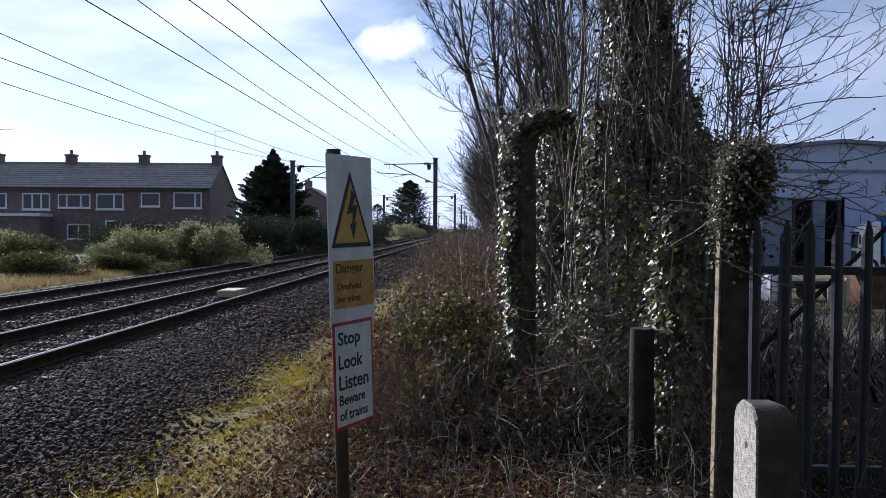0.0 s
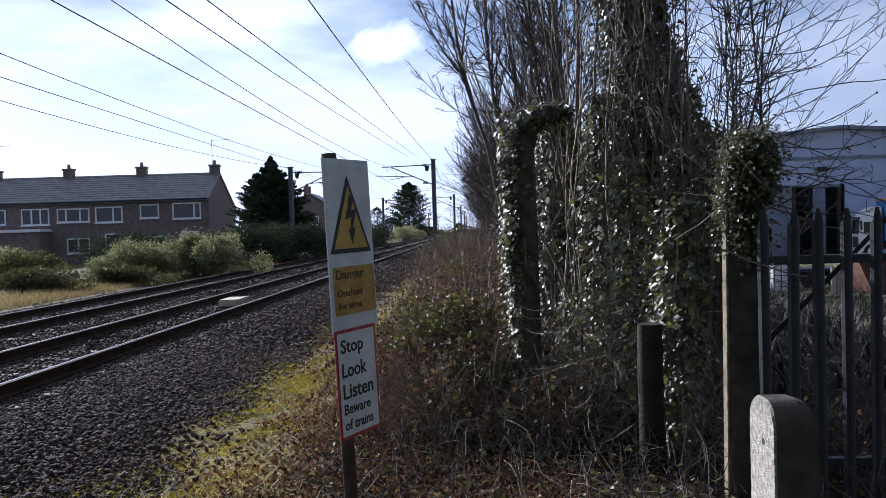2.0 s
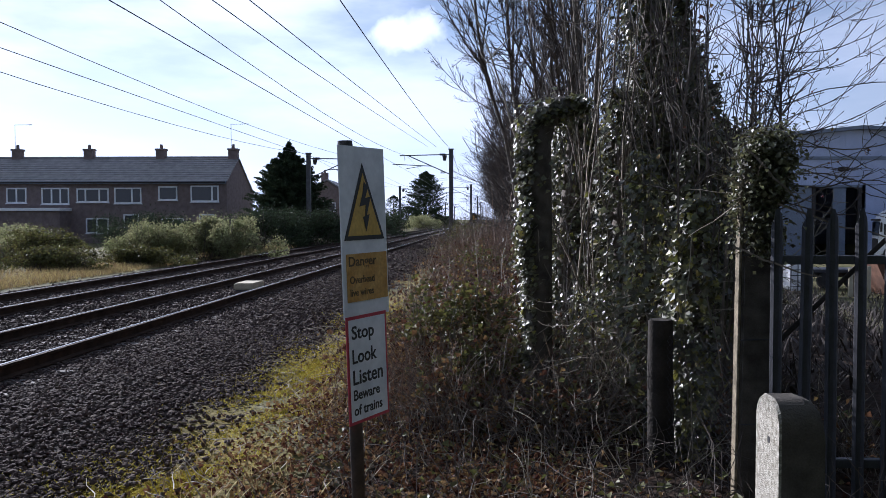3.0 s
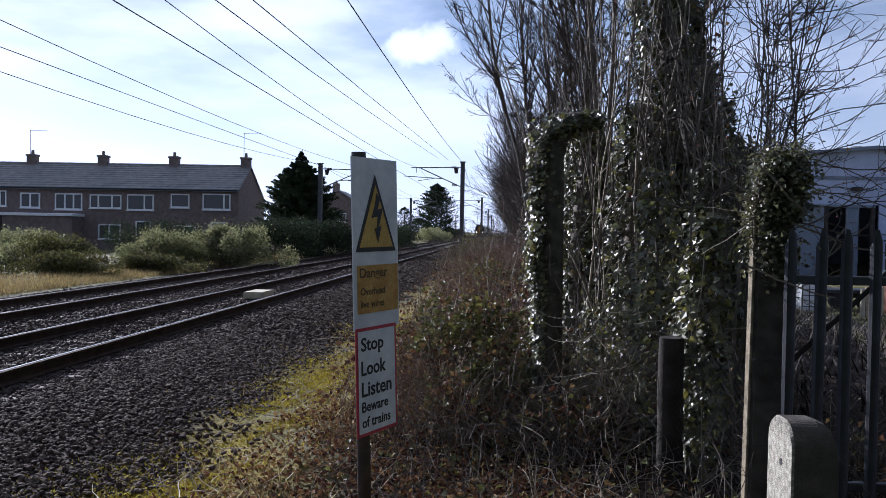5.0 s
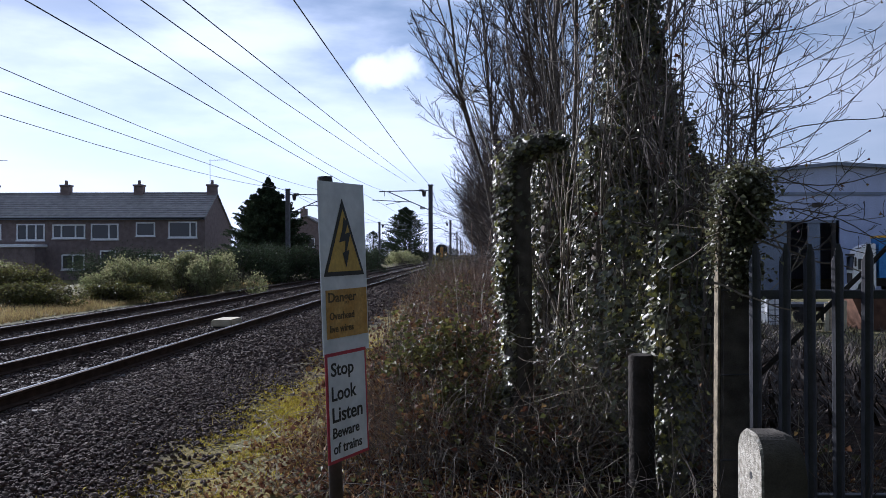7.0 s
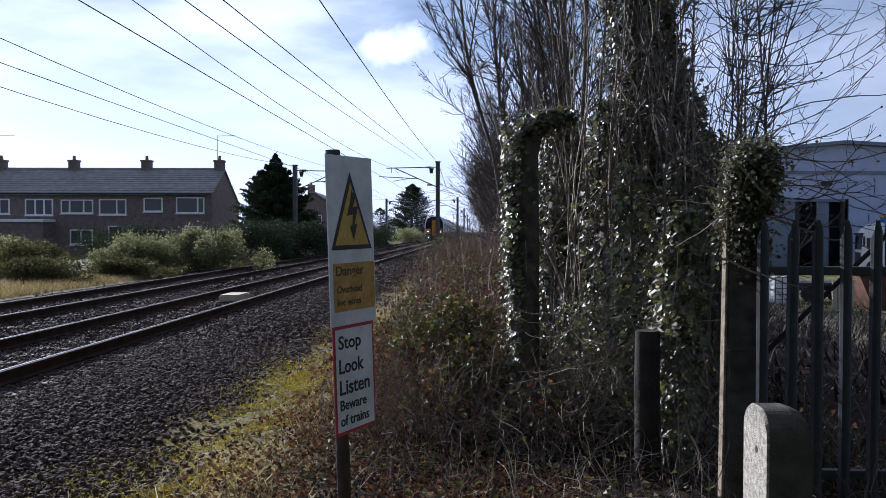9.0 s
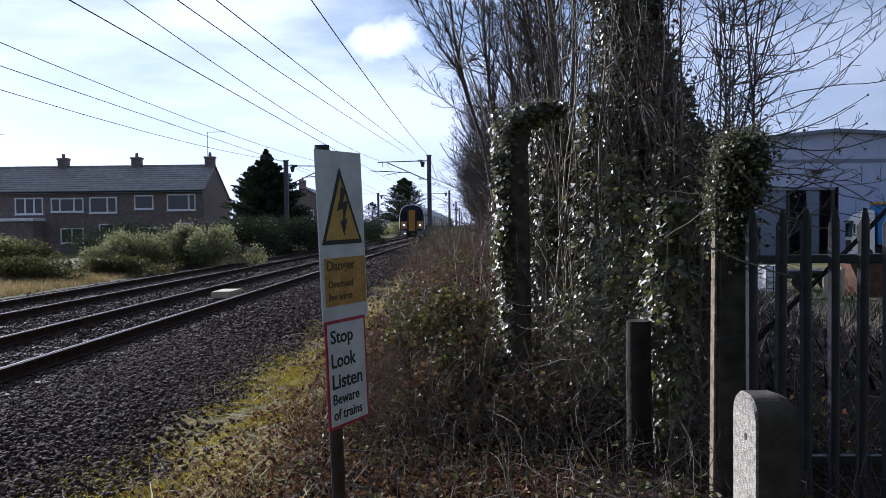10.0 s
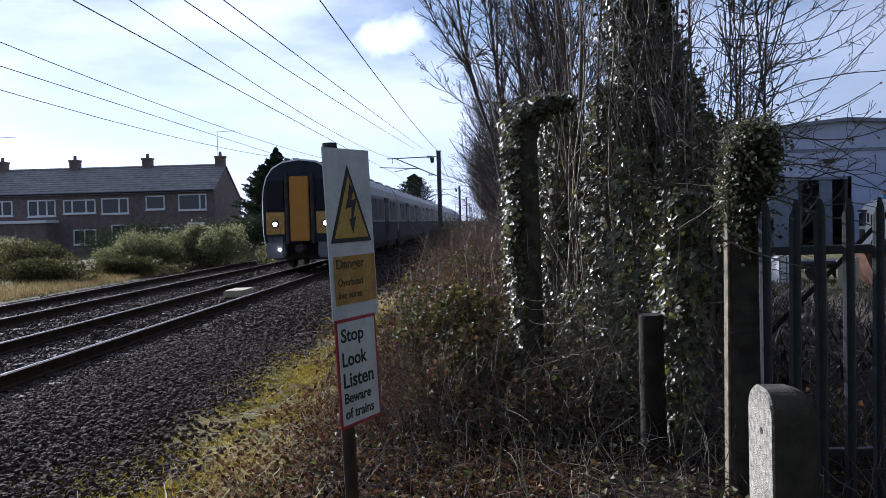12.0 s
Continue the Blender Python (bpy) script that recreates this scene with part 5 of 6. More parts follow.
def build_ivy_column(name, label, category, path, radii, core, count, size, seed, core_mat="bark", hang=20, yellow=0.08, singles=0, group="", side=None):
    rng = np.random.default_rng(seed)
    o = np.array(path[0], float)
    local = np.asarray(path, float) - o
    t = thing(name, pose(*o), label, category, group)
    part("trunk" if core_mat == "bark" else "shaft", tubes_mesh("trunk", [(local, core)], M[core_mat], 10), None, t)
    p, d = ivy_shell(rng, local, radii, count, size)
    q = p + o
    clump = np.sin(q[:, 0] * 13 + 2 * np.sin(q[:, 2] * 3.1)) * np.sin(q[:, 2] * 7 + 3 * np.sin(q[:, 1] * 5 + seed)) + 0.5 * np.sin(q[:, 0] * 29 + q[:, 2] * 23)
    keep = rng.random(count) < np.clip(0.55 + 0.65 * clump, 0.15, 1.0)
    p, d = p[keep], d[keep]
    count = len(p)
    if side is not None:
        keep = (d[:, 0] + 0.15 * d[:, 1] < side) | (rng.random(count) < 0.06) | (p[:, 2] > 2.5)
        p, d = p[keep], d[keep]
        count = len(p)
    k = int(count * (1 - yellow))
    part("ivy", leaves_mesh("ivy", p[:k], size, M["ivy"], rng, up=0.1, fold=0.1, facing=d[:k] * 0.6 + OPEN_SIDE), None, t, "glossy dark green ivy")
    part("ivy", leaves_mesh("ivy", p[k:], size, M["ivy_yellow"], rng, up=0.1, facing=d[k:] * 0.6 + OPEN_SIDE), None, t, "yellowing ivy leaves")
    lines = []
    for _ in range(hang):
        i = rng.integers(0, count)
        w = wander(rng, p[i], (rng.normal() * 0.15, rng.normal() * 0.15, -1), rng.uniform(0.4, 1.4), 7, 0.10, -0.04)
        lines.append((w, np.linspace(0.005, 0.002, 8)))
    if lines:
        part("ivy_stem_tangle", tubes_mesh("ivy_stem_tangle", lines, M["pale_twig"]), None, t, "pale woody ivy stems")["kind"] = "stuff"
    # the outermost leaves, one by one
    one = leaves_mesh("ivy_leaf", np.zeros((1, 3)), size * 1.25, M["ivy"], rng, up=0.6)
    for i in rng.choice(count, min(singles, count), replace=False):
        o2 = new("ivy_leaf", one)
        o2.parent = t
        o2.location = p[i] + d[i] * 0.03
        o2.rotation_euler = rng.uniform(-1.2, 1.2, 3) + np.array((0.6, -0.8, 0))
    return t


def ground_at(x, y):
    return float(ground_z(np.array(x), np.array(y))) - 0.03


build_ivy_column("cranked_fence_post", "tall cranked concrete fence post smothered in ivy", "post",
                 [(0.71, 7.0, ground_at(0.71, 7.0)), (0.70, 7.0, 0.9), (0.69, 7.0, 1.7), (0.68, 7.0, 2.25), (0.74, 7.0, 2.46), (0.88, 7.02, 2.55), (1.08, 7.05, 2.58)],
                 (0.10, 0.13, 0.17, 0.18, 0.17, 0.14, 0.09), (0.12, 0.125, 0.13, 0.13, 0.12, 0.10, 0.07), 15000, 0.048, 41, "concrete", 14, 0.10, 90, side=-0.35)

for k, (path, radii, count) in enumerate((
    ([(2.0, 8.2, -0.1), (2.0, 8.2, 1.2), (2.05, 8.2, 2.2), (2.02, 8.2, 3.0), (1.92, 8.2, 4.2), (1.8, 8.2, 7.5)], (0.44, 0.46, 0.46, 0.36, 0.31, 0.31), 20000),
    ([(1.22, 8.6, -0.1), (1.2, 8.6, 1.3), (1.25, 8.6, 2.1), (1.25, 8.6, 2.7)], (0.3, 0.36, 0.3, 0.14), 6500),
    ([(1.62, 7.7, -0.1), (1.6, 7.7, 0.9), (1.58, 7.7, 1.9), (1.58, 7.8, 2.8)], (0.32, 0.34, 0.30, 0.14), 6500),
    ([(2.02, 7.0, -0.1), (2.02, 7.0, 0.7), (2.0, 7.0, 1.5), (2.0, 7.0, 2.2)], (0.24, 0.3, 0.26, 0.12), 4500),
    ([(2.5, 8.4, -0.1), (2.5, 8.4, 1.1), (2.45, 8.4, 2.1), (2.4, 8.4, 3.0)], (0.4, 0.45, 0.42, 0.2), 7500),
    ([(1.0, 9.6, -0.1), (1.0, 9.6, 1.4), (1.05, 9.6, 2.1), (1.0, 9.6, 2.6)], (0.3, 0.3, 0.26, 0.12), 4500),
    ([(1.5, 10.2, -0.1), (1.5, 10.2, 1.2), (1.52, 10.2, 2.2), (1.5, 10.2, 3.0)], (0.4, 0.42, 0.32, 0.1), 5500),
    ([(3.05, 9.3, -0.1), (3.05, 9.3, 1.0), (3.0, 9.3, 2.0), (3.0, 9.3, 2.7)], (0.4, 0.5, 0.4, 0.15), 5000),
    ([(2.75, 10.8, -0.1), (2.75, 10.8, 1.5), (2.7, 10.8, 3.0), (2.7, 10.8, 3.9)], (0.45, 0.5, 0.45, 0.15), 5500),
)):
    build_ivy_column("ivy_clad_tree", "tree trunk thickly wrapped in glossy ivy with hanging stems", "tree", path, radii, np.array(radii) * 0.42, int(count * (2.6 if k == 0 else 1.3)), 0.058, 50 + k, "bark", 14, 0.06, 60 if k == 0 else 0, "ivy-clad trees in the hedge")


def build_fence_ivy():
    """Large-leaved ivy and bramble climbing the wire beside the post."""
    rng = np.random.default_rng(47)
    for path, radii, count, leaf in (
        ([(1.62, 5.72, -0.1), (1.64, 5.7, 0.5), (1.62, 5.72, 1.1), (1.66, 5.75, 1.75)], (0.10, 0.16, 0.17, 0.10), 3400, 0.052),
        ([(1.50, 6.3, -0.1), (1.48, 6.3, 0.6), (1.46, 6.35, 1.3), (1.45, 6.4, 2.1)], (0.12, 0.2, 0.22, 0.1), 3400, 0.052),
        ([(1.18, 6.9, -0.1), (1.15, 6.9, 0.5), (1.15, 6.9, 1.0)], (0.2, 0.3, 0.12), 2400, 0.045)):
        build_ivy_column("climbing_ivy", "sunlit climbing ivy on the wire fence", "ivy", path, radii, [0.012] * len(path), count, leaf, int(rng.integers(1, 999)), "bark", 16, 0.2, 0, "climbing ivy on the fence")
    lines = []
    for _ in range(210):
        x, y = rng.uniform(0.9, 1.75), rng.uniform(5.9, 7.2)
        w = wander(rng, (x, y, rng.uniform(0.0, 1.1)), (rng.normal() * 0.8, rng.normal() * 0.3, rng.normal() * 0.8), rng.uniform(0.3, 0.9), 7, 0.25)
        w[:, 2] = np.maximum(w[:, 2], 0.0)
        lines.append((w, np.linspace(0.0034, 0.0018, 8)))
    tagged(new("bramble_cane", tubes_mesh("bramble_cane", lines, M["pale_twig"])), "pale tangled bramble canes in the hedge bottom", "dead stems", kind="stuff")


build_fence_ivy()


def build_hedge_behind():
    """The ivy-grown hedge goes on along the line."""
    rng = np.random.default_rng(46)
    src = [o for o in scene.objects if o.name.startswith("ivy_clad_tree") and o.parent is None]
    for k, y in enumerate((11.6, 13.0, 14.5, 16.0, 18.0, 20.0, 22.5, 25.0, 28.0, 31.0)):
        copy_thing(src[(1, 5, 4, 2, 6)[k % 5]], pose(A0 + SLOPE * y + 7.75 + rng.normal() * 0.2, y, -0.1, 0, 0, rng.uniform(0, 360)))


build_hedge_behind()


def build_post_ivy():
    """The head of ivy on the concrete fence post."""
    rng = np.random.default_rng(44)
    t = thing("ivy_clump", pose(1.80, 4.93, 1.40), "dark bushy head of ivy grown over a fence post", "ivy")
    n = 7000
    d = rng.normal(size=(n, 3))
    d /= np.linalg.norm(d, axis=1)[:, None]
    c = np.array(((0, 0, 0.55), (0.10, 0, 0.40), (-0.06, 0.02, 0.32), (0.02, -0.02, 0.12), (0.16, 0, 0.55)))[rng.integers(0, 5, n)]
    c = c * np.array((0.55, 1.0, 1.05))
    p = c + d * (rng.uniform(0.2, 1, n) ** 0.5)[:, None] * np.array((0.105, 0.12, 0.15))
    part("foliage", leaves_mesh("foliage", p + d * rng.exponential(0.035, (n, 1)), 0.028, M["ivy"], rng, up=0.3, facing=d * 0.6), None, t)
    lines = []
    for _ in range(26):
        a = rng.uniform(0, 6.28)
        lines.append((wander(rng, (0, 0, 0.4), (math.cos(a), math.sin(a) * 0.5, rng.uniform(-0.5, 1)), rng.uniform(0.2, 0.55), 6, 0.2), np.linspace(0.005, 0.002, 7)))
    for a, b, ln in (((-0.12, -0.12, 0.62), (0.75, -0.1, -0.55), 0.62), ((-0.2, -0.15, 0.05), (0.8, 0, -0.15), 0.5), ((0.05, -0.15, 0.3), (1.0, -0.1, -0.28), 0.75)):
        lines.append((wander(rng, a, b, ln, 8, 0.12), np.linspace(0.008, 0.004, 9)))
    part("ivy_stem_tangle", tubes_mesh("ivy_stem_tangle", lines, M["pale_twig"]), None, t, "pale woody ivy stems")["kind"] = "stuff"
    one = leaves_mesh("ivy_leaf", np.zeros((1, 3)), 0.046, M["ivy"], rng, up=0.6)
    for i in rng.choice(n, 50, replace=False):
        o2 = new("ivy_leaf", one)
        o2.parent = t
        o2.location = p[i] + d[i] * 0.05
        o2.rotation_euler = rng.uniform(-1.2, 1.2, 3)


build_post_ivy()


def build_hanging_stems():
    rng = np.random.default_rng(60)
    for name, count, mt, r in (("climbing_stem", 40, "pale_twig", 0.0046), ("climbing_stem", 44, "twig", 0.0056)):
        lines = []
        for _ in range(count):
            x, y = rng.uniform(0.9, 2.6), rng.uniform(6.7, 7.9)
            z0, ln = rng.uniform(-0.1, 2.2), rng.uniform(0.9, 2.8)
            w = wander(rng, (x, y, z0), (rng.normal() * 0.16, 0, 1), ln, 9, 0.13, 0.05)
            lines.append((w, np.linspace(r * rng.uniform(0.6, 1.4), r * 0.4, 10)))
        tagged(new(name, tubes_mesh(name, lines, M[mt])), "thin woody climber stems hanging in the hedge", "climber stems", kind="stuff")
    # tall straight climber stems, lit from the line side
    lines = []
    for _ in range(13):
        x, y = rng.uniform(1.12, 1.62), rng.uniform(7.3, 7.8)
        w = wander(rng, (x, y, rng.uniform(-0.1, 1.4)), (rng.normal(-0.03, 0.06), 0, 1), rng.uniform(2.6, 5.2), 14, 0.06, 0.04)
        r = rng.uniform(0.006, 0.013)
        lines.append((w, np.linspace(r, r * 0.45, 15)))
        for k in rng.integers(3, 14, 3):
            lines.append((wander(rng, w[k], (rng.normal() * 0.7, -0.2, 0.8), rng.uniform(0.25, 0.8), 6, 0.16), np.linspace(r * 0.5, 0.0022, 7)))
    tagged(new("climbing_stem", tubes_mesh("climbing_stem", lines, M["pale_twig"], 5)), "tall pale climber stems standing before the ivy", "climber stems", kind="stuff")
    lines = []
    for _ in range(18):
        x, y = rng.uniform(0.95, 1.7), rng.uniform(8.2, 10.5)
        branching(rng, (x, y, rng.uniform(0.3, 1.5)), (rng.normal() * 0.1, 0, 1), rng.uniform(2.2, 4.2), 0.009, 1, lines, 0.07, 7, 0.4, 0.35, 0.05, 0.003)
    tagged(new("climbing_stem", tubes_mesh("climbing_stem", lines, M["twig"])), "thin dark bare stems standing in the hedge", "climber stems", kind="stuff")
    for k, (x, y, r, top, lean) in enumerate(((1.42, 8.0, 0.028, 7, -0.03), (1.50, 7.9, 0.016, 5.5, 0.02), (1.35, 8.3, 0.014, 5, -0.02))):
        t = thing("sapling", pose(x, y, -0.1), "slender grey sapling trunk among ivy", "tree", "saplings in the hedge")
        w = wander(rng, (0, 0, 0), (lean, 0, 1), top, 12, 0.045, 0.05)
        part("trunk", tubes_mesh("trunk", [(w, np.linspace(r, r * 0.5, 13))], M["bark"], 6), None, t)
        lines = []
        for _ in range(16):
            i = rng.integers(4, 12)
            branching(rng, w[i], (rng.normal(), rng.normal() * 0.5, 0.9), rng.uniform(0.5, 1.2), r * 0.35, 1, lines, 0.14, 3)
        part("branch_work", tubes_mesh("branch_work", lines, M["twig"]), None, t)["kind"] = "stuff"


build_hanging_stems()


# ---- bare trees and hedge along the line ----
def bare_tree(name, label, seed, height, stems, r, level, kids, spread, fan=0.25, group="", thin=0.004, shrink=0.5):
    rng = np.random.default_rng(seed)
    t = thing(name, pose(0, 0, 0), label, "tree", group)
    trunk, lines = [], []
    for _ in range(stems):
        branching(rng, (rng.normal() * 0.12 * (stems > 1), rng.normal() * 0.12 * (stems > 1), -0.1), (rng.normal() * fan, rng.normal() * fan, 1), height * rng.uniform(0.75, 1.05), r, level, lines, 0.07, kids, spread, shrink, 0.05, thin)
    lines.sort(key=lambda a: -a[1][0])
    trunk, lines = lines[:stems], lines[stems:]
    part("trunk", tubes_mesh("trunk", trunk, M["bark"], 7), None, t)
    part("branch_work", tubes_mesh("branch_work", lines, M["twig"]), None, t, "fine bare winter twigs")
    return t


def build_trees():
    rng = np.random.default_rng(70)
    a = bare_tree("bare_tree", "tall bare winter tree with dark twigs beside the railway", 71, 9.0, 4, 0.055, 3, 11, 0.5, 0.07, "bare trees", 0.004, 0.36)
    a.matrix_world = pose(1.7, 15.5, 0.0, 0, 0, 40)
    copy_thing(a, pose(2.15, 21, 0, 0, 0, 160))
    copy_thing(a, pose(2.1, 13.5, 0, 0, 0, 255))
    hedge = [bare_tree("hedgerow_tree", "dense upright bare hedgerow tree beside the railway", 72 + k, 6.4, 9, 0.035, 2, 13, 0.5, 0.16, "hedgerow along the line", 0.006) for k in range(2)]
    y, k = 33.0, 0
    while y < 120:
        x = A0 + SLOPE * y + 7.3 + rng.normal() * 0.2 + 0.004 * (y - 20)
        m = pose(x, y, 0.05, 0, 0, rng.uniform(0, 360))
        if k < 2:
            hedge[k].matrix_world = m
        else:
            copy_thing(hedge[k % 2], m)
        y += 1.9 + 0.022 * y
        k += 1


build_trees()


def build_bank_saplings():
    rng = np.random.default_rng(82)
    for k in range(7):
        y = 11 + k * 2.6 + rng.normal() * 0.4
        u = 5.9 + rng.normal() * 0.25
        t = thing("sapling", pose(A0 + SLOPE * y + u, y, 0.0), "thin bare sapling on the railway bank", "tree", "saplings on the bank")
        lines = []
        branching(rng, (0, 0, 0), (rng.normal() * 0.08, 0, 1), rng.uniform(1.5, 2.3), 0.009, 1, lines, 0.06, 7, 0.35, 0.35, 0.05, 0.0035)
        part("trunk", tubes_mesh("trunk", lines[:1], M["stalk"], 5), None, t)
        part("branch_work", tubes_mesh("branch_work", lines[1:], M["stalk"]), None, t)["kind"] = "stuff"


build_bank_saplings()


def build_shrub():
    """The bare, berried shrub whose twigs reach over the fence."""
    rng = np.random.default_rng(80)
    t = thing("bare_shrub", pose(2.1, 6.6, -0.1), "bare thorny shrub with fine dark twigs and few dark berries", "shrub")
    lines = []

    def spurs(w, r, count, ln, bias):
        """Short side twigs along a shoot, each bending upwards."""
        for _ in range(count):
            k = int(rng.integers(2, len(w) - 1))
            d = (w[k + 1] - w[k]) / np.linalg.norm(w[k + 1] - w[k]) * 0.5 + np.array((bias + rng.normal() * 0.75, rng.normal() * 0.45, rng.normal(0.15, 0.35)))
            v = wander(rng, w[k], d, ln * rng.uniform(0.3, 1.3), 6, 0.12, 0.09)
            lines.append((v, np.linspace(r * 0.46, 0.0022, 7)))
            for _ in range(2):
                j = int(rng.integers(1, 6))
                lines.append((wander(rng, v[j], v[j + 1] - v[j] + rng.normal(size=3) * 0.06, ln * 0.4 * rng.uniform(0.4, 1.2), 4, 0.2, 0.03), np.linspace(r * 0.35, 0.0022, 5)))

    # stems fan up and lean towards the yard
    for k in range(28):
        lean = -0.09 + 0.009 * k + rng.normal() * 0.05
        w = wander(rng, (-0.3 + 0.019 * k + rng.normal() * 0.06, rng.normal() * 0.25, 0.0), (lean, rng.normal() * 0.08, 1.0), rng.uniform(3.6, 5.0), 16, 0.045, 0.01)
        r = rng.uniform(0.009, 0.015)
        lines.append((w, np.linspace(r, 0.004, 17)))
        spurs(w[6:], r, 17, 0.5, 0.16)
    # long shoots arch out over the fence, rising at their tips
    for k in range(12):
        z0 = 2.0 + 0.13 * k
        w = wander(rng, (rng.uniform(0.0, 0.3), rng.normal() * 0.2 - 0.1, z0), (1.0, rng.normal(-0.12, 0.1), rng.uniform(-0.1, 0.3)), rng.uniform(0.9, 1.75), 14, 0.09, 0.03)
        lines.append((w, np.linspace(0.006, 0.0024, 15)))
        spurs(w, 0.006, 7, 0.28, 0.3)
    # lower sprays that sag over the steel pales
    for k in range(7):
        w = wander(rng, (rng.uniform(0.0, 0.2), -0.5 + rng.normal() * 0.15, 1.75 + 0.1 * k), (1.0, -0.35, rng.uniform(-0.35, 0.1)), rng.uniform(0.7, 1.3), 12, 0.14, 0.01)
        lines.append((w, np.linspace(0.007, 0.0026, 13)))
        spurs(w, 0.006, 6, 0.26, 0.2)
    part("branch_work", tubes_mesh("branch_work", lines, M["twig"]), None, t)
    ends = [p[-1] for p, _ in lines]
    for i in rng.choice(len(ends), 40, replace=False):
        bm = bmesh.new()
        bmesh.ops.create_icosphere(bm, subdivisions=1, radius=0.009)
        part("berry", bm, M["berry"], t).location = ends[i]
    p = np.array([ends[i] for i in rng.choice(len(ends), 50, replace=False)])
    part("dry_leaf_rest", leaves_mesh("dry_leaf_rest", p, 0.036, M["dead"], rng, up=0.0), None, t, "few withered leaves")["kind"] = "stuff"
    rng = np.random.default_rng(81)
    t = thing("bare_shrub", pose(2.2, 7.3, -0.1), "dry tangled shrub with pale lit twigs in the hedge", "shrub")
    lines = []
    for _ in range(6):
        branching(rng, (rng.normal() * 0.35, rng.normal() * 0.25, 0.6), (rng.normal(0.1, 0.4), rng.normal(0, 0.2), 1), rng.uniform(1.2, 2.2), 0.009, 2, lines, 0.12, 7, 0.8, 0.45, 0.0, 0.0024)
    part("branch_work", tubes_mesh("branch_work", lines, M["pale_twig"]), None, t)


build_shrub()


def build_chain_link():
    """Chain link wire between the hedge and the fence post."""
    p0, p1 = Vector((1.30, 5.75, 0)), Vector((1.70, 5.02, 0))
    lines, cell = [], 0.05
    ln = (p1 - p0).length
    h0, h1 = -0.05, 0.85
    for s in (-1, 1):
        k = -int((h1 - h0) / cell) - 1
        while k * cell < ln + (h1 - h0):
            pts = []
            n = int((h1 - h0) / (cell / 2))
            for i in range(n + 1):
                z = h0 + i * cell / 2
                a = k * cell + (s * i * cell / 2 if s > 0 else (h1 - h0) - i * cell / 2)
                if 0 <= a <= ln:
                    q = p0.lerp(p1, a / ln)
                    pts.append((q.x, q.y, z))
            if len(pts) > 1:
                lines.append((pts, [0.0008] * len(pts)))
            k += 1
    f = new("chain_link_fence", tubes_mesh("chain_link_fence", lines, M["galv"]))
    tagged(f, "rusty thin chain link wire fence beside the hedge", "fence")


build_chain_link()


# ---- yard behind the fence ----
def build_shed():
    s = thing("industrial_shed", pose(0, 60, -1.15), "pale blue-grey metal clad industrial shed with open bay", "shed")
    x0, x1, e, ap = 20.5, 44.0, 8.3, 9.15
    xm = 29.0
    # front wall in panels round the open bay
    for k in range(int((x1 - x0) / 1.5)):
        a, b = x0 + 1.5 * k, x0 + 1.5 * k + 1.49
        z1 = lambda x: e + (ap - e) * (1 - abs(x - xm) / max(xm - x0, x1 - xm))
        bm = prism(bmesh.new(), ((a, 5.2), (b, 5.2), (b, z1(b)), (a, z1(a))), 0, 0.12)
        part("cladding_panel", bm, M["clad"], s)
        if not (22.6 < a < 29.0):
            part("cladding_panel", boxed(a, b, 0, 0.12, 0, 5.195), M["clad"], s)
    part("side_wall", boxed(x0 - 0.1, x0, 0, 30, 0, e), M["clad"], s)
    part("side_wall", boxed(x1, x1 + 0.1, 0, 30, 0, e), M["clad"], s)
    part("back_wall", boxed(x0, x1, 29.9, 30, 0, e), M["clad_dark"], s)
    bm = prism(bmesh.new(), ((x0 - 0.4, e - 0.02), (xm, ap), (x1, e), (x1, e + 0.25), (xm, ap + 0.25), (x0 - 0.4, e + 0.25)), -0.6, 30)
    part("roof", bm, M["clad_dark"], s)
    part("gutter_band", boxed(x0, x1, -0.1, -0.003, 7.0, 7.22), M["clad_dark"], s)
    part("bay_lintel", boxed(22.4, 29.2, -0.08, 0.2, 5.0, 5.19), M["clad_dark"], s)
    part("flood_light", boxed(27.4, 28.1, -0.5, -0.1, 6.15, 6.45, 0.05), M["under"], s, "black flood light")
    # set-back panels between the bay's dark doorways, coloured darker to paint their shade
    for a, b in ((22.62, 25.66), (27.2, 28.1)):
        part("bay_panel", boxed(a, b, 0.06, 0.14, 0, 4.98), M["clad_dark"], s)
    for x in (22.5, 25.8, 29.1):
        part("bay_column", boxed(x - 0.12, x + 0.12, 0.0, 0.24, 0, 5.0), M["under"], s)


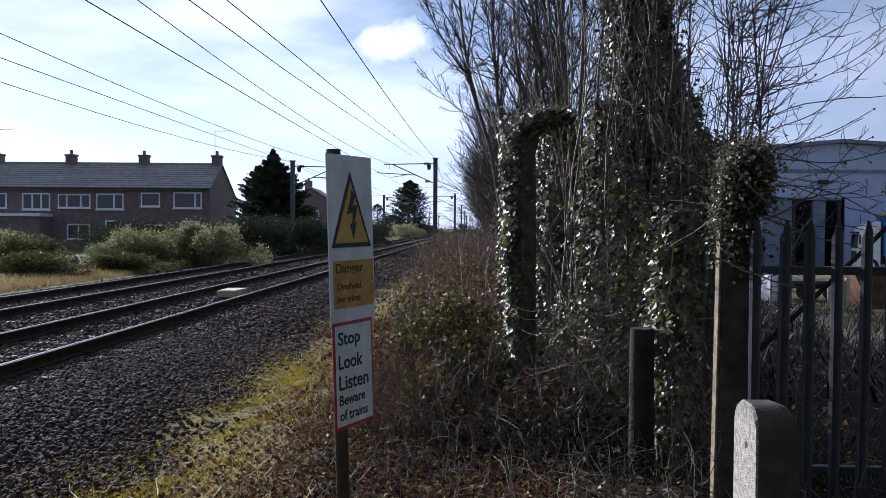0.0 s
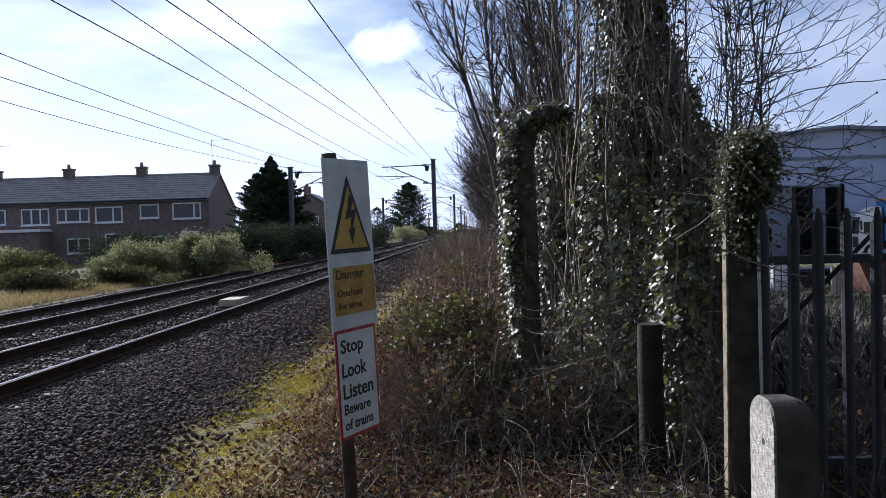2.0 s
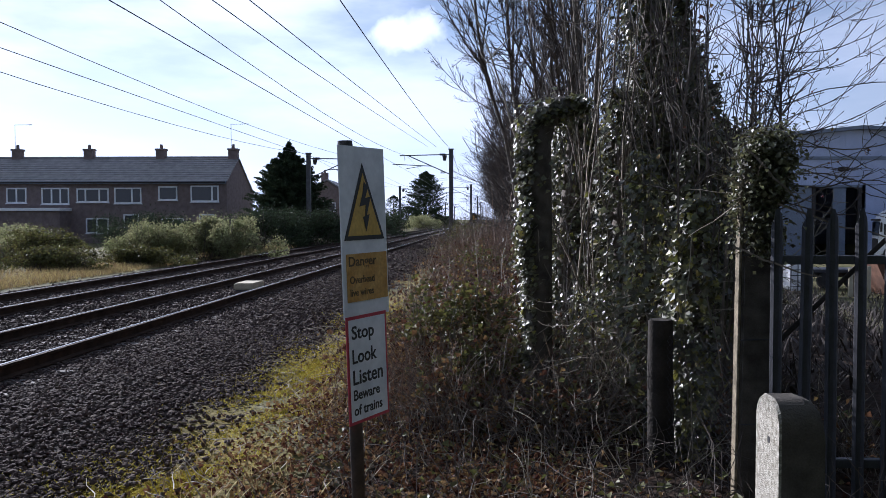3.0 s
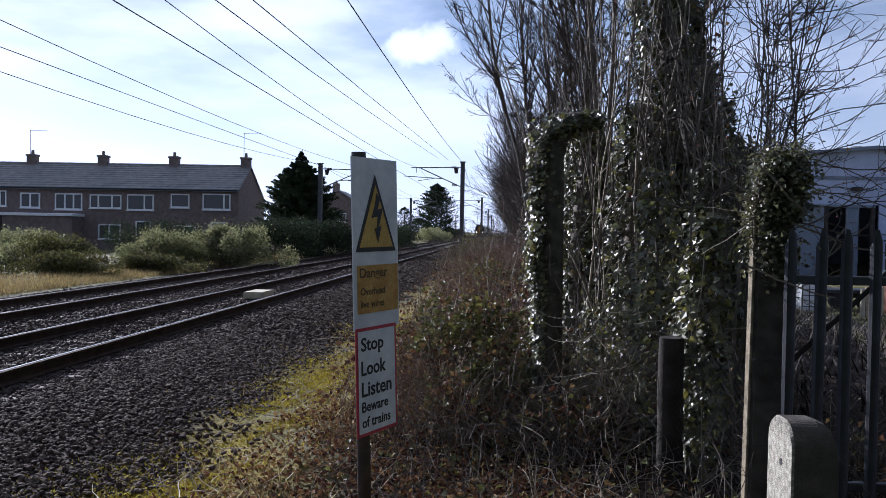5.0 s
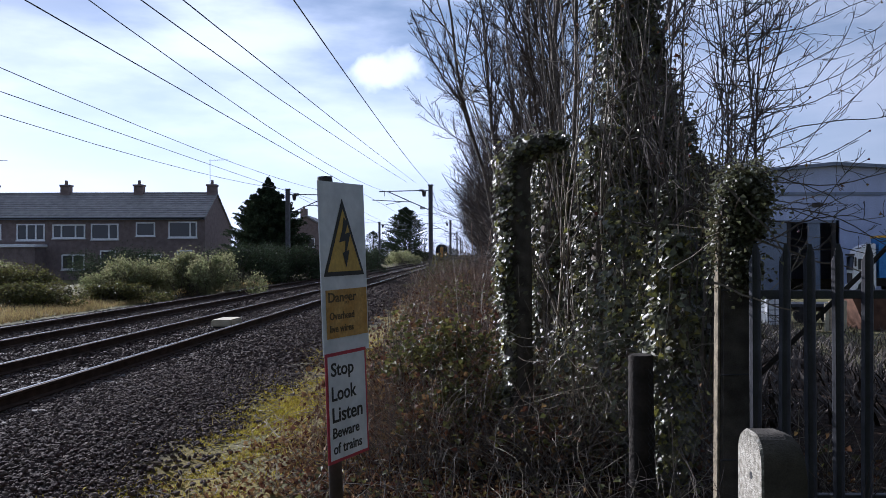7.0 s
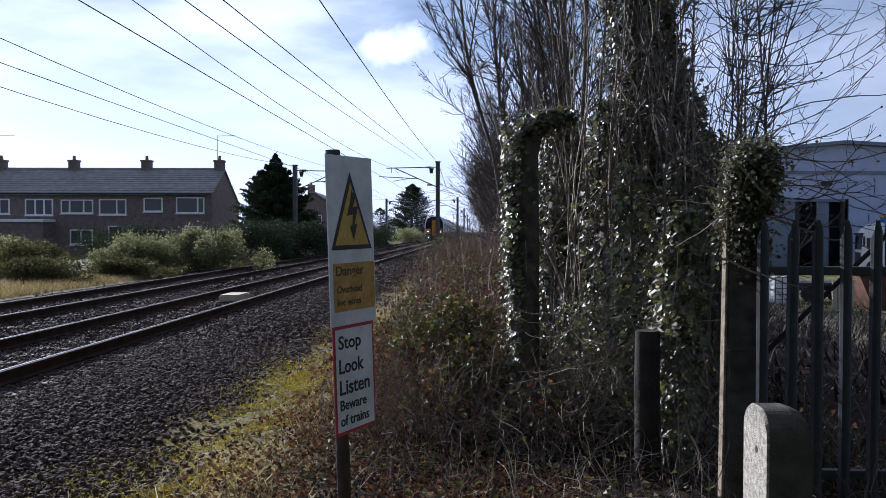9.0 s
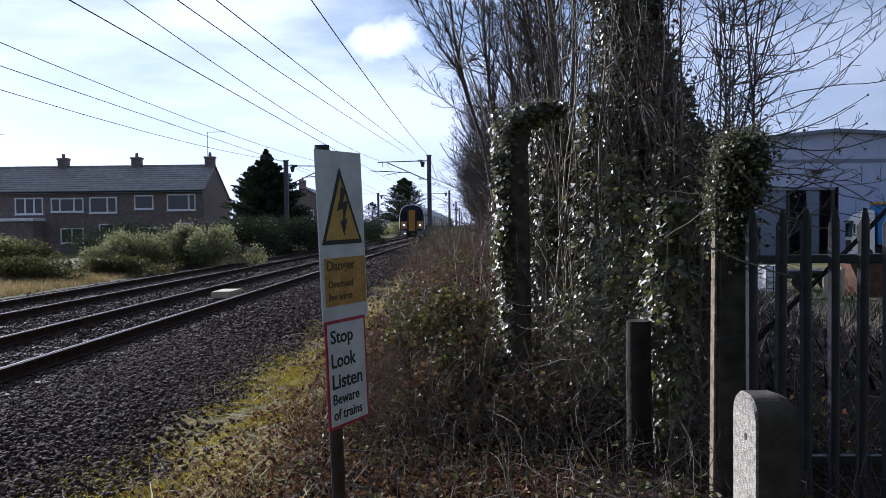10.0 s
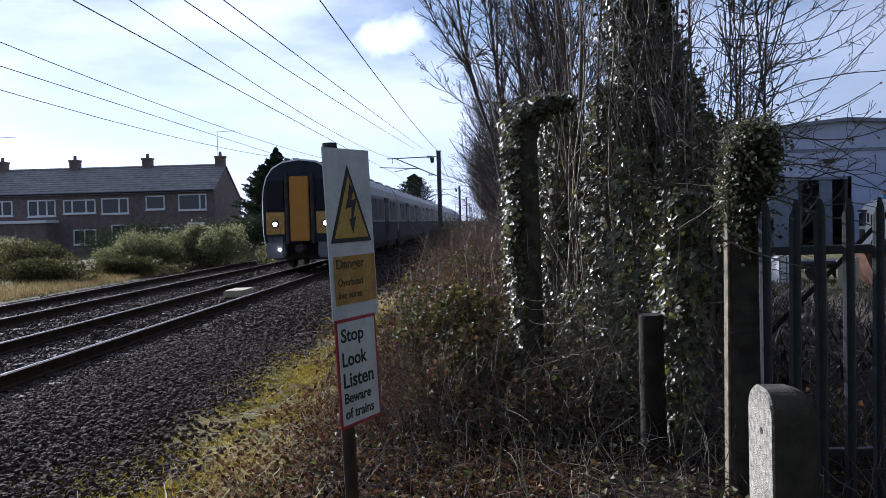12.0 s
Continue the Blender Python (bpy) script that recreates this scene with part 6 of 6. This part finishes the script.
def build_lorry():
    t = thing("articulated_lorry", pose(28.2, 54, -1.13, 0, 0, -17), "parked lorry with white cab and blue curtain-sided trailer", "lorry")
    # cab seen from its front corner: nose towards -x
    bm = prism(bmesh.new(), ((-0.85, 0.45), (-0.9, 1.5), (-0.82, 2.6), (-0.6, 3.0), (-0.2, 3.3), (0.42, 3.4), (0.45, 0.45)), -1.22, 1.22)
    bmesh.ops.bevel(bm, geom=list(bm.edges), offset=0.07, segments=2, affect="EDGES")
    cab = part("cab", bm, M["lorry_white"], t)
    part("side_window", boxed(-0.62, -0.2, -1.235, -1.2, 1.7, 2.4), M["pane"], cab)
    part("windscreen", prism(bmesh.new(), ((-0.94, 1.65), (-0.86, 2.55), (-0.82, 2.55), (-0.9, 1.65)), -1.05, 1.05), M["pane"], cab)
    part("grille", boxed(-0.95, -0.88, -0.8, 0.8, 0.75, 1.45, 0.02, 1), M["under"], cab, "dark grille")
    part("bumper", boxed(-1.0, -0.75, -1.22, 1.22, 0.35, 0.7, 0.04, 1), M["lorry_white"], cab)
    part("sun_visor", boxed(-1.02, -0.78, -1.05, 1.05, 2.6, 2.72, 0.02, 1), M["under"], cab)
    for s in (-1, 1):
        part("mirror", boxed(-0.85, -0.75, s * 1.38 - 0.1, s * 1.38 + 0.1, 1.9, 2.5, 0.03, 1), M["under"], cab)
    part("trailer", boxed(0.6, 13.8, -1.25, 1.25, 1.15, 3.74, 0.03, 1), M["lorry_blue"], t, "blue curtain side")
    part("trailer_top", boxed(0.55, 13.85, -1.28, 1.28, 3.74, 3.88), M["machine_yellow"], t, "orange top rail")
    part("side_guard", boxed(4.5, 10.0, -1.22, -1.17, 0.55, 1.0), M["galv"], t)
    part("chassis", boxed(-0.7, 13.7, -0.5, 0.5, 0.6, 1.14), M["under"], t)
    for x in (-0.15, 1.7, 2.9, 10.5, 11.8):
        for s in (-1, 1):
            w = part("wheel", rodded((x, s * 0.9, 0.5), (x, s * 1.24, 0.5), 0.5, 0.5, 20), M["tyre"], t)
            part("rim", rodded((x, s * 1.23, 0.5), (x, s * 1.255, 0.5), 0.29, 0.27, 16), M["lorry_white"], w)


def build_yard():
    build_shed()
    build_lorry()
    t = thing("liquid_container", pose(12.25, 30, -1.12, 0, 0, 6), "white caged plastic liquid container on a pallet", "container")
    part("tank", boxed(-0.36, 0.36, -0.4, 0.4, 0.16, 1.12, 0.06), M["lorry_white"], t)
    part("pallet", boxed(-0.4, 0.4, -0.45, 0.45, 0, 0.14, 0.01, 1), M["pine_board"], t)
    for z in (0.3, 0.5, 0.7, 0.9, 1.1):
        part("cage_bar", boxed(-0.39, 0.39, -0.43, -0.41, z, z + 0.025), M["galv"], t)
    for x in (-0.39, -0.13, 0.13, 0.37):
        part("cage_bar", boxed(x, x + 0.025, -0.455, -0.432, 0.1, 1.12), M["galv"], t)
    t = thing("flat_trailer", pose(15.0, 33, -1.12, 0, 0, -8), "low grey flat trailer parked in the yard", "trailer")
    part("deck", boxed(-1.3, 1.3, -0.8, 0.8, 0.62, 0.76, 0.02, 1), M["galv"], t)
    part("frame", boxed(-1.2, 1.2, -0.6, 0.6, 0.45, 0.615), M["under"], t)
    for x in (-0.5, 0.5):
        part("wheel", rodded((x, -0.85, 0.32), (x, -0.62, 0.32), 0.32, 0.32, 16), M["tyre"], t)
    t = thing("timber_stack", pose(14.1, 29, -1.12, 0, 0, 4), "weathered upright boards stacked in the yard", "timber")
    for k in range(5):
        part("board", boxed(-0.4 + k * 0.16, -0.26 + k * 0.16, -0.05, 0.05, 0, 1.0 + 0.07 * (k % 3), 0.005, 1), M["pine_board" if k % 2 else "cream"], t)
    t = thing("skip", pose(16.4, 30, -1.13, 0, 0, -5), "rusty brown steel skip in the yard", "skip")
    part("tub", prism(bmesh.new(), ((-1.0, 0), (1.0, 0), (1.5, 1.2), (-1.5, 1.2)), -0.8, 0.8), mat("rusty_steel", (0.07, 0.038, 0.026), (0.13, 0.07, 0.045), 3, 40, 0.9, 0.3, spec=0.15), t)
    part("rim", boxed(-1.56, 1.56, -0.86, 0.86, 1.2, 1.28, 0.02, 1), M["under"], t)
    t = thing("excavator_arm", pose(12.0, 20.6, -0.95, 0, 0, 0), "yellow excavator boom and bucket resting in the yard", "excavator")
    part("boom", prism(bmesh.new(), ((-0.1, 0.5), (0.25, 0.35), (0.75, 2.1), (0.5, 2.2)), -0.15, 0.15), M["machine_yellow"], t)
    part("bucket", prism(bmesh.new(), ((-0.35, 0.0), (0.25, 0.0), (0.4, 0.55), (-0.15, 0.6), (-0.4, 0.3)), -0.35, 0.35), M["machine_yellow"], t)
    part("ram", rodded((0.3, -0.2, 1.0), (0.7, -0.2, 1.9), 0.05, 0.05), M["galv"], t)
    rng = np.random.default_rng(90)
    n = 16000
    x, y = rng.uniform(3, 22, n), 8 + 24 * rng.random(n) ** 1.4
    p = on_ground(x, y)
    tagged(new("dry_grass", blades("dry_grass", p, 0.28, 0.010, M["twig"], rng, 0.6)), "rough dry grass behind the steel fence", "grass", kind="stuff")


build_yard()


def build_leaning_pole():
    t = thing("leaning_pole", pose(2.05, 7.0, -0.08), "dark rough timber pole leaning behind the steel fence", "pole")
    pts = [(0, 0, 0), (0.8, 0.02, 0.76), (1.6, 0.0, 1.55), (2.4, 0.03, 2.36)]
    part("shaft", tubes_mesh("shaft", [(pts, (0.024, 0.023, 0.021, 0.018))], M["dark_wood"], 8), None, t)


build_leaning_pole()


# ---- the train's run ----
def motions():
    rows = [(t, pose(A0 - 0.18 + SLOPE * y, y, RAIL_Z, 0, 0, TURN)) for t, y in ((t, 27.3 + 29 * (12 - t)) for t in (0.0, 3.0, 6.0, 9.0, 12.0))]
    walk(train, rows)


motions()
